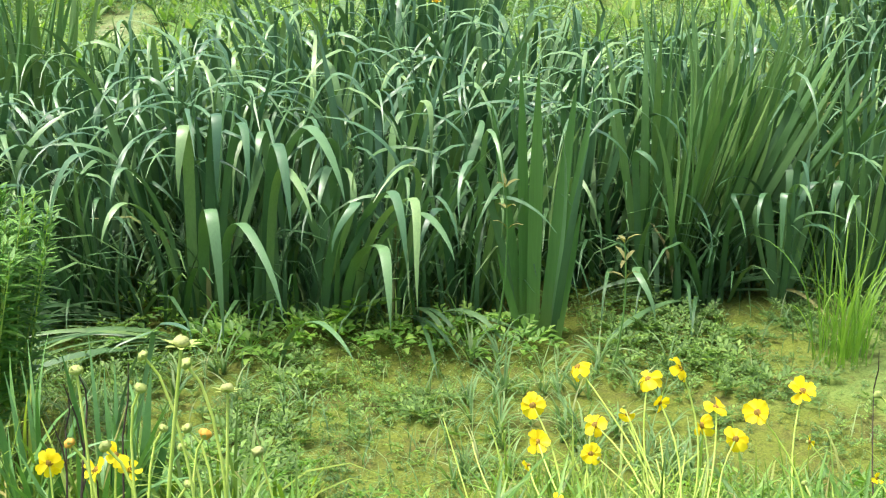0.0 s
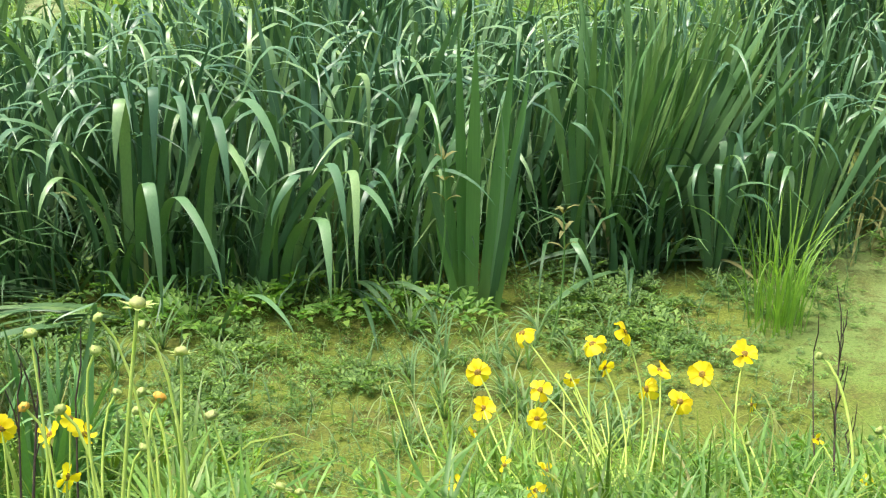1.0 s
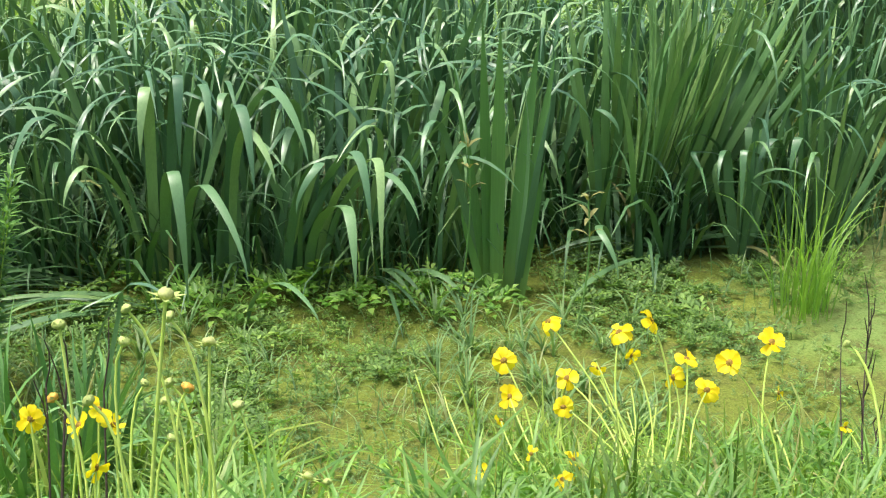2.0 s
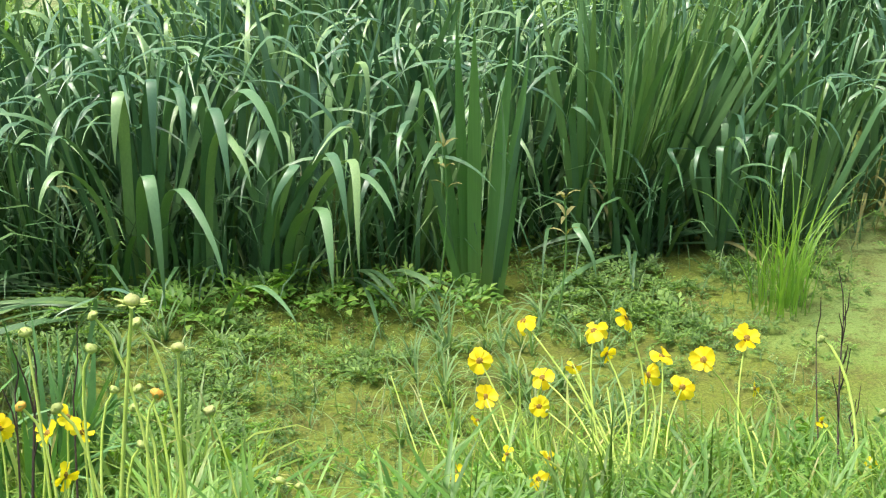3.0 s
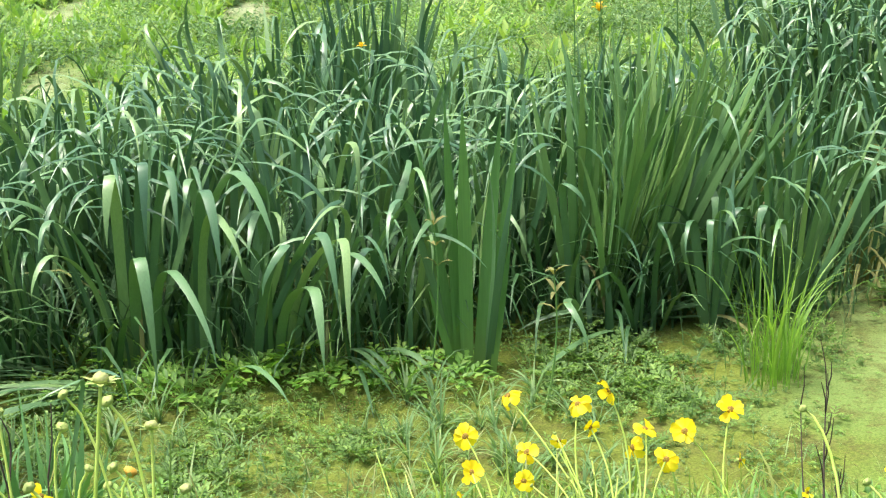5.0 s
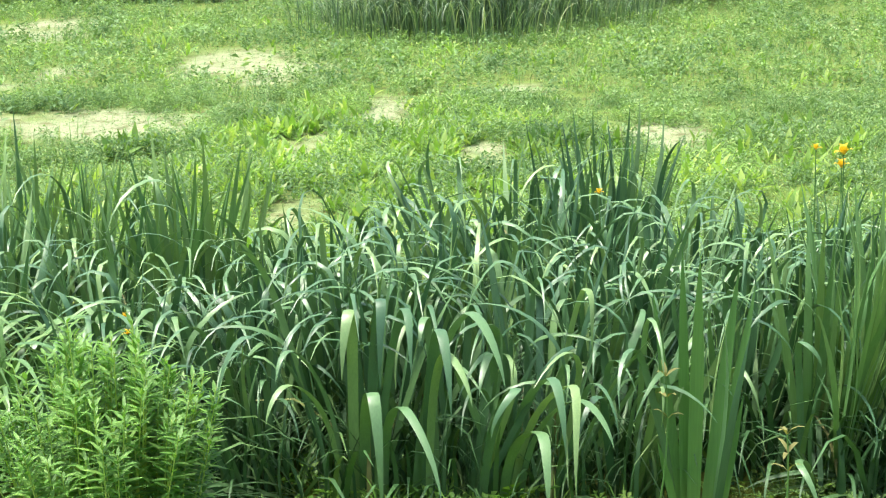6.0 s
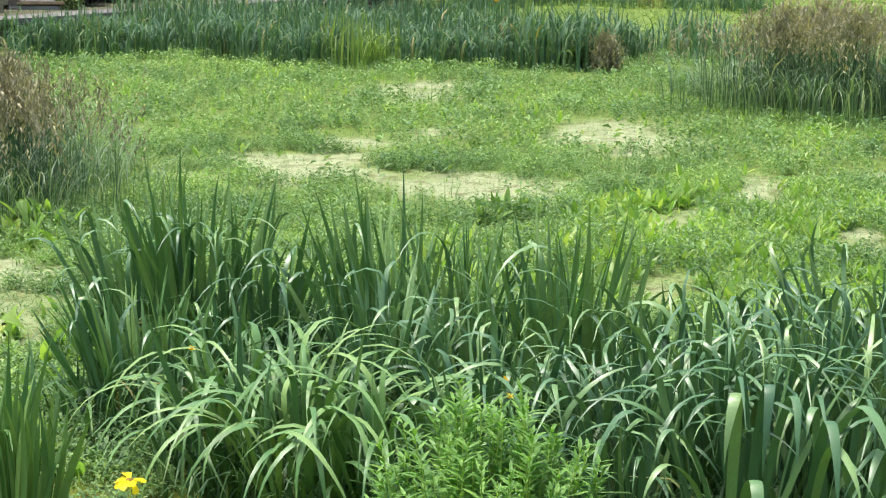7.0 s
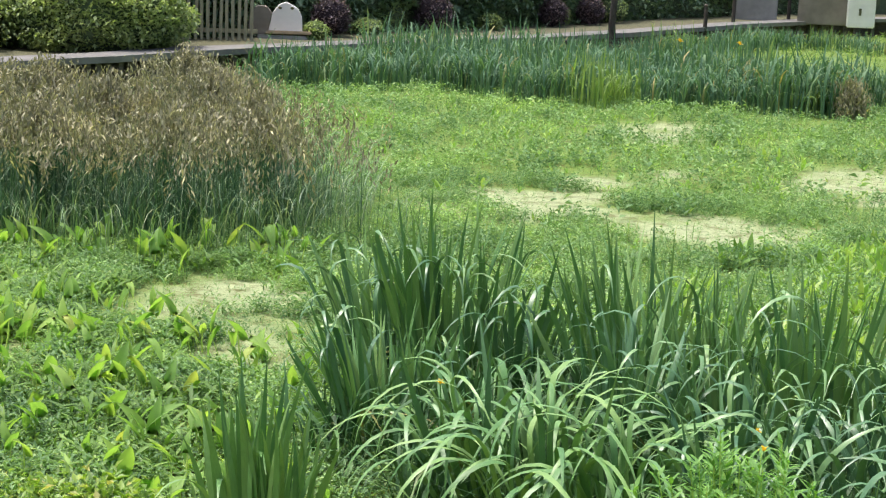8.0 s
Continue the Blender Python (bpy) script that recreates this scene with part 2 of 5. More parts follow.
# ---- mesh tools ----
def mesh_of(name, verts, faces, mat, smooth=True):
    """One mesh out of arrays: verts (n, 3) and faces (m, 3 or 4)."""
    verts, faces = np.asarray(verts, dtype=np.float32), np.asarray(faces, dtype=np.int32)
    me = bpy.data.meshes.new(name)
    k = faces.shape[1]
    me.vertices.add(len(verts))
    me.vertices.foreach_set("co", verts.ravel())
    me.loops.add(faces.size)
    me.loops.foreach_set("vertex_index", faces.ravel())
    me.polygons.add(len(faces))
    me.polygons.foreach_set("loop_start", np.arange(len(faces), dtype=np.int32) * k)
    me.polygons.foreach_set("use_smooth", np.full(len(faces), smooth))
    me.materials.append(mat)
    me.update(calc_edges=True)
    me.validate()
    return me


def join(parts):
    """Several (verts, faces) as one."""
    vs, fs, n = [], [], 0
    for v, f in parts:
        vs.append(v), fs.append(np.asarray(f) + n)
        n += len(v)
    return np.concatenate(vs), np.concatenate(fs)


def put_many(templates, pos, yaw, size, tilt=None, seed=0):
    """Copies of (verts, faces) templates at many places, as one (verts, faces)."""
    rng = np.random.default_rng(seed)
    pick = rng.integers(0, len(templates), len(pos))
    tilt = np.zeros(len(pos)) if tilt is None else tilt
    out = []
    for i, (v, f) in enumerate(templates):
        at = np.nonzero(pick == i)[0]
        if not len(at):
            continue
        c, s, ct, st = np.cos(yaw[at]), np.sin(yaw[at]), np.cos(tilt[at]), np.sin(tilt[at])
        x, y, z = (v[None, :, k] * size[at, None] for k in range(3))
        y, z = y * ct[:, None] + z * st[:, None], z * ct[:, None] - y * st[:, None]
        w = np.stack([x * c[:, None] - y * s[:, None], x * s[:, None] + y * c[:, None], z], 2) + pos[at, None, :]
        out.append((w.reshape(-1, 3), (f[None] + (np.arange(len(at)) * len(v))[:, None, None]).reshape(-1, f.shape[1])))
    return join(out)


def part(name, me, parent, m=None, label=""):
    ob = new(name, me)
    ob.parent = parent
    if m is not None:
        ob.matrix_basis = m
    return tagged(ob, label) if label else ob


def from_bm(name, bm, mat, smooth=False):
    me = bpy.data.meshes.new(name)
    bm.to_mesh(me)
    bm.free()
    me.materials.append(mat)
    for p in me.polygons:
        p.use_smooth = smooth
    return me


def box_mesh(name, sx, sy, sz, mat, bevel=0.01, jitter=0.0, seed=0):
    """A box standing on its base, its edges rounded and slightly uneven."""
    bm = bmesh.new()
    bmesh.ops.create_cube(bm, size=1)
    for v in bm.verts:
        v.co = Vector((v.co.x * sx, v.co.y * sy, (v.co.z + 0.5) * sz))
    bmesh.ops.bevel(bm, geom=list(bm.edges), offset=bevel, segments=2, affect="EDGES")
    rng = random.Random(seed)
    for v in bm.verts:
        v.co += Vector([rng.uniform(-jitter, jitter) for _ in range(3)])
    return from_bm(name, bm, mat)


def blade(length, width, lean, bend, start=0.0, power=1.5, segs=10, fold=0.12, taper=0.55, twist=0.0):
    """A sword leaf in the y-z plane: degrees from upright go from lean to lean + bend past start."""
    s = np.linspace(0, 1, segs + 1)
    ang = np.radians(lean + bend * np.clip((s - start) / (1 - start), 0, 1) ** power)
    step = length / segs
    mid = (ang[1:] + ang[:-1]) / 2
    y = np.r_[0, np.cumsum(np.sin(mid) * step)]
    z = np.r_[0, np.cumsum(np.cos(mid) * step)]
    w = width / 2 * np.where(s < taper, 0.8 + 0.2 * np.minimum(s / 0.25, 1), 1 - (np.maximum(s - taper, 0) / (1 - taper)) ** 1.6)
    w[-1] = 0.0004
    tw = np.radians(twist) * s
    ny, nz = -np.cos(ang), np.sin(ang)
    rows = []
    for i in range(segs + 1):
        for side in (-1, 0, 1):
            dx, dn = side * w[i] * np.cos(tw[i]), side * w[i] * np.sin(tw[i]) + (fold * w[i] if side == 0 else 0)
            rows.append((dx, y[i] + ny[i] * dn, z[i] + nz[i] * dn))
    f = [(3 * i + k, 3 * i + k + 1, 3 * i + k + 4, 3 * i + k + 3) for i in range(segs) for k in (0, 1)]
    return np.array(rows), np.array(f)


def lance(length, width, rise, droop, base=(0, 0, 0), yaw=0.0):
    """A small lance-shaped leaf of six faces, growing outwards from base."""
    s = np.array([0, 0.35, 0.7, 1.0])
    w = np.array([0.15, 1.0, 0.75, 0.03]) * width / 2
    ang = np.radians(rise - droop * s)
    y = np.r_[0, np.cumsum(np.cos(ang[:-1]) * np.diff(s) * length)]
    z = np.r_[0, np.cumsum(np.sin(ang[:-1]) * np.diff(s) * length)]
    v = np.array([(k * w[i], y[i], z[i] - (0.3 * w[i] if k == 0 else 0)) for i in range(4) for k in (-1, 0, 1)])
    c, sn = math.cos(yaw), math.sin(yaw)
    v = np.stack([v[:, 0] * c - v[:, 1] * sn, v[:, 0] * sn + v[:, 1] * c, v[:, 2]], 1) + np.array(base)
    return v, np.array([(3 * i + k, 3 * i + k + 1, 3 * i + k + 4, 3 * i + k + 3) for i in range(3) for k in (0, 1)])


def leaflet(length, width, rise, droop, base, yaw):
    """A tiny leaf of two faces, folded along the middle."""
    r, q = math.radians(rise), math.radians(rise - droop)
    y1, z1 = 0.45 * length * math.cos(r), 0.45 * length * math.sin(r)
    y2, z2 = y1 + 0.55 * length * math.cos(q), z1 + 0.55 * length * math.sin(q)
    v = np.array([(0, 0, 0), (-width / 2, y1, z1 + 0.15 * width), (0, y2, z2), (width / 2, y1, z1 + 0.15 * width)])
    c, sn = math.cos(yaw), math.sin(yaw)
    v = np.stack([v[:, 0] * c - v[:, 1] * sn, v[:, 0] * sn + v[:, 1] * c, v[:, 2]], 1) + np.array(base)
    return v, np.array([(0, 3, 2), (0, 2, 1)])


def ribbon(length, width, lean, bend, start=0.1, power=1.3, segs=4):
    """A narrow blade with no midrib."""
    v, f = blade(length, width, lean, bend, start, power, segs, 0.0, 0.3)
    keep = np.array([i for i in range(len(v)) if i % 3 != 1])
    return v[keep], np.array([(2 * i, 2 * i + 1, 2 * i + 3, 2 * i + 2) for i in range(segs)])


def tube(points, radii, sides=6):
    """A round stem along points."""
    pts = [Vector(p) for p in points]
    v, f = [], []
    for i, p in enumerate(pts):
        d = (pts[min(i + 1, len(pts) - 1)] - pts[max(i - 1, 0)]).normalized()
        a = d.orthogonal().normalized()
        b = d.cross(a)
        for k in range(sides):
            t = 2 * math.pi * k / sides
            v.append(p + (a * math.cos(t) + b * math.sin(t)) * radii[i])
    for i in range(len(pts) - 1):
        for k in range(sides):
            j = (k + 1) % sides
            f.append((i * sides + k, i * sides + j, (i + 1) * sides + j, (i + 1) * sides + k))
    return np.array([tuple(q) for q in v]), np.array(f)


def blob(rx, ry, rz, rough=0.1, seg=10, rings=7, seed=0):
    """An uneven rounded body made of quads (poles as thin rings)."""
    v, f = [], []
    for i in range(rings + 1):
        a = math.pi * (0.02 + 0.96 * i / rings)
        for k in range(seg):
            t = 2 * math.pi * k / seg
            p = Vector((math.sin(a) * math.cos(t), math.sin(a) * math.sin(t), math.cos(a)))
            q = 1 + rough * noise.noise(p * 2.3 + Vector((seed * 7.1, 0, 0)))
            v.append((p.x * rx * q, p.y * ry * q, p.z * rz * q))
    for i in range(rings):
        for k in range(seg):
            j = (k + 1) % seg
            f.append((i * seg + k, (i + 1) * seg + k, (i + 1) * seg + j, i * seg + j))
    return np.array(v), np.array(f)


def smooth01(x):
    x = np.clip(x, 0, 1)
    return x * x * (3 - 2 * x)


def bank_height(x, y):
    """Height of the ground: the bank by the camera falls to the water at y of about 3.7."""
    x, y = np.asarray(x, dtype=float), np.asarray(y, dtype=float)
    edge = 3.75 + 0.12 * np.sin(1.7 * x) + 0.1 * np.sin(3.1 * x + 1) - 0.25 * smooth01((-x - 1.2) / 2)
    up = smooth01((edge - y) / 1.5) * 0.4 + smooth01((edge - 1.2 - y) / 2.0) * 0.12
    return up


PATCHES = [  # open duckweed: x, y, half width, half depth
    (-4.45, 6.7, 0.42, 0.42), (-4.75, 7.1, 0.4, 0.5),
    (-5.21, 7.55, 0.47, 0.66), (-5.13, 11.73, 0.46, 0.89), (-3.68, 11.41, 0.71, 0.59), (-5.84, 17.0, 0.47, 0.79), (-3.45, 14.59, 0.39, 0.91), (-5.37, 6.08, 0.06, 0.27),
    (-5.21, 12.99, 0.37, 0.32), (-4.81, 13.98, 0.18, 0.36), (-5.95, 17.1, 0.49, 0.8), (-2.98, 14.21, 0.4, 0.53), (-5.26, 11.77, 0.69, 0.37), (-1.74, 12.21, 0.2, 0.51),
    (-0.89, 10.66, 0.14, 0.41), (0.17, 11.25, 0.3, 0.45), (-2.05, 10.5, 0.12, 0.21), (-3.76, 14.77, 0.17, 0.33), (-1.75, 8.78, 0.14, 0.32), (-0.87, 10.36, 0.13, 0.35),
    (-1.75, 12.02, 0.13, 0.27), (-5.83, 17.05, 0.34, 0.44), (-2.04, 10.45, 0.11, 0.34), (-0.84, 13.25, 0.2, 0.22), (-0.91, 10.41, 0.08, 0.33), (-1.74, 12.15, 0.21, 0.4),
    (-2.01, 10.67, 0.15, 0.48), (-3.25, 14.02, 0.39, 0.21), (-3.0, 11.36, 0.12, 0.34), (1.98, 9.8, 0.12, 0.15), (0.25, 11.24, 0.33, 0.49), (1.6, 4.5, 0.42, 0.75),
    (1.55, 5.5, 0.2, 0.5),
]


def bareness(xy):
    """1 in the open patches of water, 0 where plants grow."""
    d = np.zeros(len(xy))
    wob = np.array([noise.noise(Vector((a * 2.2, b * 2.2, 7))) + 0.6 * noise.noise(Vector((a * 6, b * 6, 9))) for a, b in xy])
    for px, py, rx, ry in PATCHES:
        d = np.maximum(d, 1 - smooth01((np.hypot((xy[:, 0] - px) / rx, (xy[:, 1] - py) / ry) + 0.8 * wob - 0.72) / 0.8))
    return d


# ---- the ground ----
def build_ground():
    xs = np.r_[-600, -200, -80, -40, np.arange(-24, 14.01, 0.2), 25, 80, 200, 600]
    ys = np.r_[-300, -80, -20, -8, np.arange(-4, 9.0, 0.12), np.arange(9, 18, 0.2), np.arange(18, 40.01, 0.5), 60, 120, 300, 1500]
    gx, gy = np.meshgrid(xs, ys)
    gz = bank_height(gx, gy)
    near = smooth01((30 - np.hypot(gx, gy)) / 10)
    wob = np.array([noise.noise(Vector((a * 0.8, b * 0.8, 0))) + 0.5 * noise.noise(Vector((a * 2.6, b * 2.6, 4))) for a, b in zip(gx.ravel(), gy.ravel())]).reshape(gx.shape)
    gz = gz + 0.012 * wob * near
    n = len(xs)
    v = np.stack([gx, gy, gz], 2).reshape(-1, 3)
    i, k = np.meshgrid(np.arange(len(ys) - 1), np.arange(n - 1), indexing="ij")
    a = (i * n + k).ravel()
    f = np.stack([a, a + 1, a + n + 1, a + n], 1)
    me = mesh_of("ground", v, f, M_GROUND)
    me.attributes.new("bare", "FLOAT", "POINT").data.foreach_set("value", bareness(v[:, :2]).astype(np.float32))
    return tagged(new("ground", me), "shallow pond covered in pale yellow-green duckweed, with a low grassy bank", "pond", kind="structure")


build_ground()


# ---- iris clumps ----
# leaf shapes: width, lean, bend, where the bend begins, how suddenly, twist
UPRIGHT_FORMS = [(1.0, 0, 6, 0.2, 1.6, 10), (0.9, 1, 14, 0.2, 1.6, -14), (1.15, 0, 20, 0.3, 1.6, 16), (0.75, 2, 10, 0.2, 1.6, -8),
                 (1.0, 1, 32, 0.4, 1.5, 15), (1.2, 0, 10, 0.2, 1.6, -18), (0.85, 2, 26, 0.3, 1.6, 5), (0.95, 0, 16, 0.3, 1.6, 25)]
ARCHED_FORMS = [(1.0, 1, 158, 0.62, 0.7, 10), (1.15, 2, 168, 0.68, 0.55, -12), (0.9, 3, 138, 0.55, 0.85, 16), (1.05, 1, 174, 0.72, 0.5, -6),
                (1.2, 3, 150, 0.6, 0.75, 22), (0.8, 2, 165, 0.66, 0.6, -20), (1.0, 3, 112, 0.5, 1.0, 8), (0.9, 2, 170, 0.76, 0.45, 14),
                (1.1, 1, 95, 0.6, 0.9, -18), (1.0, 2, 172, 0.7, 0.4, 26), (0.95, 4, 130, 0.5, 0.9, -10), (1.1, 2, 160, 0.64, 0.55, 18)]
MOUND_FORMS = [(1.0, 4, 158, 0.5, 0.7, 8), (1.2, 6, 166, 0.52, 0.6, -10), (0.9, 7, 140, 0.42, 0.85, 14), (1.0, 9, 150, 0.46, 0.75, 20), (0.8, 5, 164, 0.5, 0.6, -16), (1.1, 8, 125, 0.4, 1.0, 6)]
YOUNG_FORMS = [(1.0, 2, 16, 0.2, 1.6, 10), (0.8, 4, 40, 0.2, 1.6, -14), (1.1, 6, 80, 0.2, 1.6, 20), (0.7, 5, 110, 0.2, 1.6, -8), (0.6, 8, 30, 0.2, 1.6, 12)]
# leaf feet again darkened in colour for the shade inside the mounds
M_IRIS_LIGHT = leaf_material("light_iris_leaf", [(0.0, (0.09, 0.22, 0.072)), (0.5, (0.145, 0.295, 0.092)), (1.0, (0.235, 0.39, 0.12))], 0.42, 0.07, "object", (5, 220), 0.55, 0.4, (0.08, 0.16, 0.045))


def leaf_pool(forms, length, width, mat, segs):
    return [mesh_of("leaf", *blade(length, width * q, l, b, st, p, segs, 0.2, 0.55, t), mat) for q, l, b, st, p, t in forms]


UPRIGHT, ARCHED = leaf_pool(UPRIGHT_FORMS, 1.0, 0.0225, M_IRIS, 9), leaf_pool(ARCHED_FORMS, 1.14, 0.0215, M_IRIS, 18)
# lighter green copy of the iris leaf, partly standing in for brighter light
LIGHT_UPRIGHT, LIGHT = leaf_pool(UPRIGHT_FORMS, 1.0, 0.0235, M_IRIS_LIGHT, 9), leaf_pool(MOUND_FORMS, 1.2, 0.02, M_IRIS_LIGHT, 16)
YOUNG = leaf_pool(YOUNG_FORMS, 1.0, 0.018, M_IRIS_YOUNG, 9)
BROKEN = [mesh_of("leaf", *blade(0.85, 0.012, l, b, st, 0.35, 12, 0.1, 0.4, t), M_DRY) for l, b, st, t in [(10, 150, 0.3, 30), (20, 120, 0.2, -40), (15, 165, 0.45, 20)]]


def iris_clump(x, y, r, n, tall, droop, lean=(0.0, 0.0), dry=0.005, label="", seed=0, pool=None, arched=None, fan=1.0):
    """A clump of flat fans of sword leaves: droop is the share that arches over; lean tips all of it, in degrees to +x and +y."""
    rg = random.Random(seed)
    z = float(bank_height(x, y)) - 0.02
    thing = new("iris_clump")
    thing.matrix_basis = pose(x, y, z)
    tagged(thing, label or ("green iris clump with arching strap leaves in duckweed" if droop > 0.5 else "green iris clump of upright sword leaves in duckweed"), "iris", "iris clumps")
    left = int(1.5 * n)
    while left > 0:
        k = min(left, rg.randint(4, 7))
        left -= k
        a, d = rg.uniform(0, 2 * math.pi), r * math.sqrt(rg.random())
        px, py = 0.8 * d * math.cos(a), 0.8 * d * math.sin(a)
        turn = rg.uniform(-85, 85)
        out = 1 if -math.sin(math.radians(turn)) * px + math.cos(math.radians(turn)) * py > 0 else -1
        splay = (9 + 12 * min(droop, 0.8)) * d / max(r, 0.05)
        foot = pose(px, py, 0, -lean[1] - splay * math.sin(a) + rg.gauss(0, 3), lean[0] + splay * math.cos(a) + rg.gauss(0, 3)) @ pose(0, 0, 0, 0, 0, turn)
        grown = rg.uniform(0.85, 1.06)
        for j in range(k):
            u = (j - (k - 1) / 2) / max((k - 1) / 2, 1)
            pick = rg.random()
            if pick < dry:
                me, size = rg.choice(BROKEN), tall * rg.uniform(0.6, 1.0)
            elif pick < dry + droop:
                me, size = rg.choice(arched or ARCHED), tall * grown * rg.uniform(0.82, 1.08)
            else:
                me, size = rg.choice(pool or UPRIGHT), tall * grown * rg.uniform(0.82, 1.04)
            size *= 1 - 0.24 * abs(u) ** 1.5 * rg.random()
            face = (0 if (out > 0) == (rg.random() < 0.78) else 180) + rg.gauss(0, 24)
            if pick < dry + droop and droop > 0.84:
                face = math.degrees(a) - 90 - turn + rg.gauss(0, 30)
            elif pick < dry + droop and rg.random() < 0.6:
                # over the open water, where the light is
                face = 180 - turn + rg.gauss(0, 55)
            m = foot @ pose(0.016 * u, 0.006 * (j % 2), 0, rg.gauss(0, 2.5), u * fan * rg.uniform(8, 21)) @ pose(0, 0, 0, 0, 0, face)
            part("leaf", me, thing, m @ Matrix.Diagonal((rg.uniform(0.85, 1.2), size, size, 1)))
    return thing


CLUMP = {}
CLUMP["A"] = iris_clump(0.24, 4.7, 0.05, 5, 0.76, 0.3, (0, 0), seed=200)
CLUMP["B"] = iris_clump(0.7, 5.08, 0.13, 58, 0.98, 0.06, (10, 0), seed=201, pool=LIGHT_UPRIGHT)
CLUMP["C"] = iris_clump(-0.78, 4.85, 0.13, 20, 0.92, 0.78, (-3, 0), seed=203)
CLUMP["D2"] = iris_clump(-0.5, 4.85, 0.1, 12, 0.86, 0.8, (0, 0), seed=204)
CLUMP["D"] = iris_clump(-0.26, 4.86, 0.12, 16, 0.86, 0.8, (2, 0), seed=205)
CLUMP["E"] = iris_clump(0.0, 4.95, 0.1, 20, 0.8, 0.65, (3, 0), seed=206)
CLUMP["G"] = iris_clump(1.28, 5.15, 0.13, 30, 0.78, 0.45, (5, 0), seed=218)
CLUMP["N"] = iris_clump(-0.88, 3.3, 0.22, 56, 0.52, 0.0, (0, 0), label="young bright green iris clump on the grassy bank", seed=242, pool=YOUNG)
# x, y, radius, leaves, height, arching share, lean
MIDDLE_ROW = [
    (0.92, 5.45, 0.14, 42, 0.95, 0.12, (7, 0)),
    (-0.95, 5.2, 0.18, 44, 0.88, 0.8, (-4, 0)),
    (-0.52, 5.3, 0.18, 48, 0.94, 0.78, (0, 0)),
    (-0.1, 5.4, 0.18, 48, 0.92, 0.72, (0, 0)),
    (0.36, 5.3, 0.16, 44, 0.88, 0.75, (0, 0)),
    (0.55, 5.9, 0.2, 46, 0.84, 0.75, (3, 0)),
    (0.15, 6.05, 0.2, 46, 0.88, 0.7, (0, 0)),
    (-0.3, 6.15, 0.22, 50, 0.88, 0.5, (0, 0)),
    (-0.8, 6.0, 0.2, 44, 0.84, 0.72, (-2, 0)),
]
EAST_ROW = [
    (-0.12, 6.85, 0.24, 66, 0.92, 0.1, (0, 0)),
    (0.32, 6.7, 0.18, 36, 0.68, 0.5, (0, 0)),
    (-0.52, 6.8, 0.18, 36, 0.86, 0.65, (-4, 0)),
    (0.95, 6.25, 0.18, 40, 0.72, 0.25, (3, 0)),
    (0.78, 6.45, 0.12, 26, 0.76, 0.15, (0, 0)),
    (1.42, 5.6, 0.15, 36, 0.8, 0.45, (4, 0)),
    (1.85, 5.45, 0.15, 42, 0.84, 0.45, (3, 0)),
    (2.05, 5.85, 0.2, 46, 0.88, 0.4, (3, 0)),
    (1.95, 5.5, 0.18, 44, 0.9, 0.45, (-2, 0)),
    (1.95, 7.2, 0.28, 74, 1.0, 0.8, (-2, 0)),
    (2.0, 6.55, 0.22, 60, 0.95, 0.8, (0, 0)),
    (1.64, 6.95, 0.2, 60, 0.92, 0.78, (-2, 0)),
    (1.74, 6.5, 0.16, 40, 0.84, 0.78, (0, 0)),
    (2.35, 7.0, 0.25, 56, 1.0, 0.9, (0, 0)),
]
WEST_FRONT = [
    (2.4, 6.3, 0.22, 50, 0.95, 0.8, (0, 0)),
    (-1.25, 5.15, 0.18, 44, 0.82, 0.7, (-3, 0)),
    (-1.1, 4.85, 0.13, 24, 0.66, 0.75, (-8, 0)),
    (-1.55, 5.0, 0.16, 40, 0.78, 0.75, (0, 0)),
    (-2.2, 4.95, 0.24, 62, 0.82, 0.9, (0, 0)),
    (-2.5, 5.15, 0.18, 38, 0.82, 0.88, (-8, 0)),
    (-1.9, 4.9, 0.16, 30, 0.78, 0.85, (2, 0)),
    (-1.3, 5.75, 0.18, 36, 0.78, 0.6, (0, 0)),
    (-1.75, 5.65, 0.18, 42, 0.88, 0.5, (0, 0)),
    (-2.2, 5.6, 0.16, 36, 0.8, 0.5, (0, 0)),
]
WEST_BACK = [
    (-3.12, 5.5, 0.17, 56, 0.68, 0.12, (-11, 0)),
    (-2.82, 5.75, 0.14, 28, 0.64, 0.35, (-3, 0)),
    (-3.3, 6.5, 0.19, 58, 0.97, 0.2, (0, 0)),
    (-3.6, 6.45, 0.15, 36, 0.84, 0.55, (-6, 0)),
    (-3.0, 6.5, 0.12, 26, 0.86, 0.75, (3, 0)),
    (-2.42, 6.35, 0.2, 60, 0.95, 0.06, (-2, 0)),
    (-2.1, 6.3, 0.17, 40, 0.86, 0.12, (2, 0)),
    (-1.62, 6.1, 0.17, 42, 0.94, 0.14, (0, 0)),
    (-1.22, 6.35, 0.14, 22, 0.62, 0.4, (0, 0)),
]
# west and rear clumps take the lighter copy to look better lit
for i, (x, y, r, n, tall, droop, lean) in enumerate(MIDDLE_ROW + EAST_ROW + WEST_FRONT + WEST_BACK):
    iris_clump(x, y, r, n, tall, droop, lean, seed=100 + i, pool=LIGHT_UPRIGHT if (x, y) == (0.92, 5.45) or x < -1.2 and (y > 5.6 or y < 4.4) or x < -2.7 else None, arched=LIGHT if droop > 0.84 and y < 5.2 else None)
iris_clump(-2.9, 4.28, 0.15, 50, 0.7, 0.06, (0, 0), seed=140, pool=LIGHT_UPRIGHT, arched=LIGHT, fan=0.45)
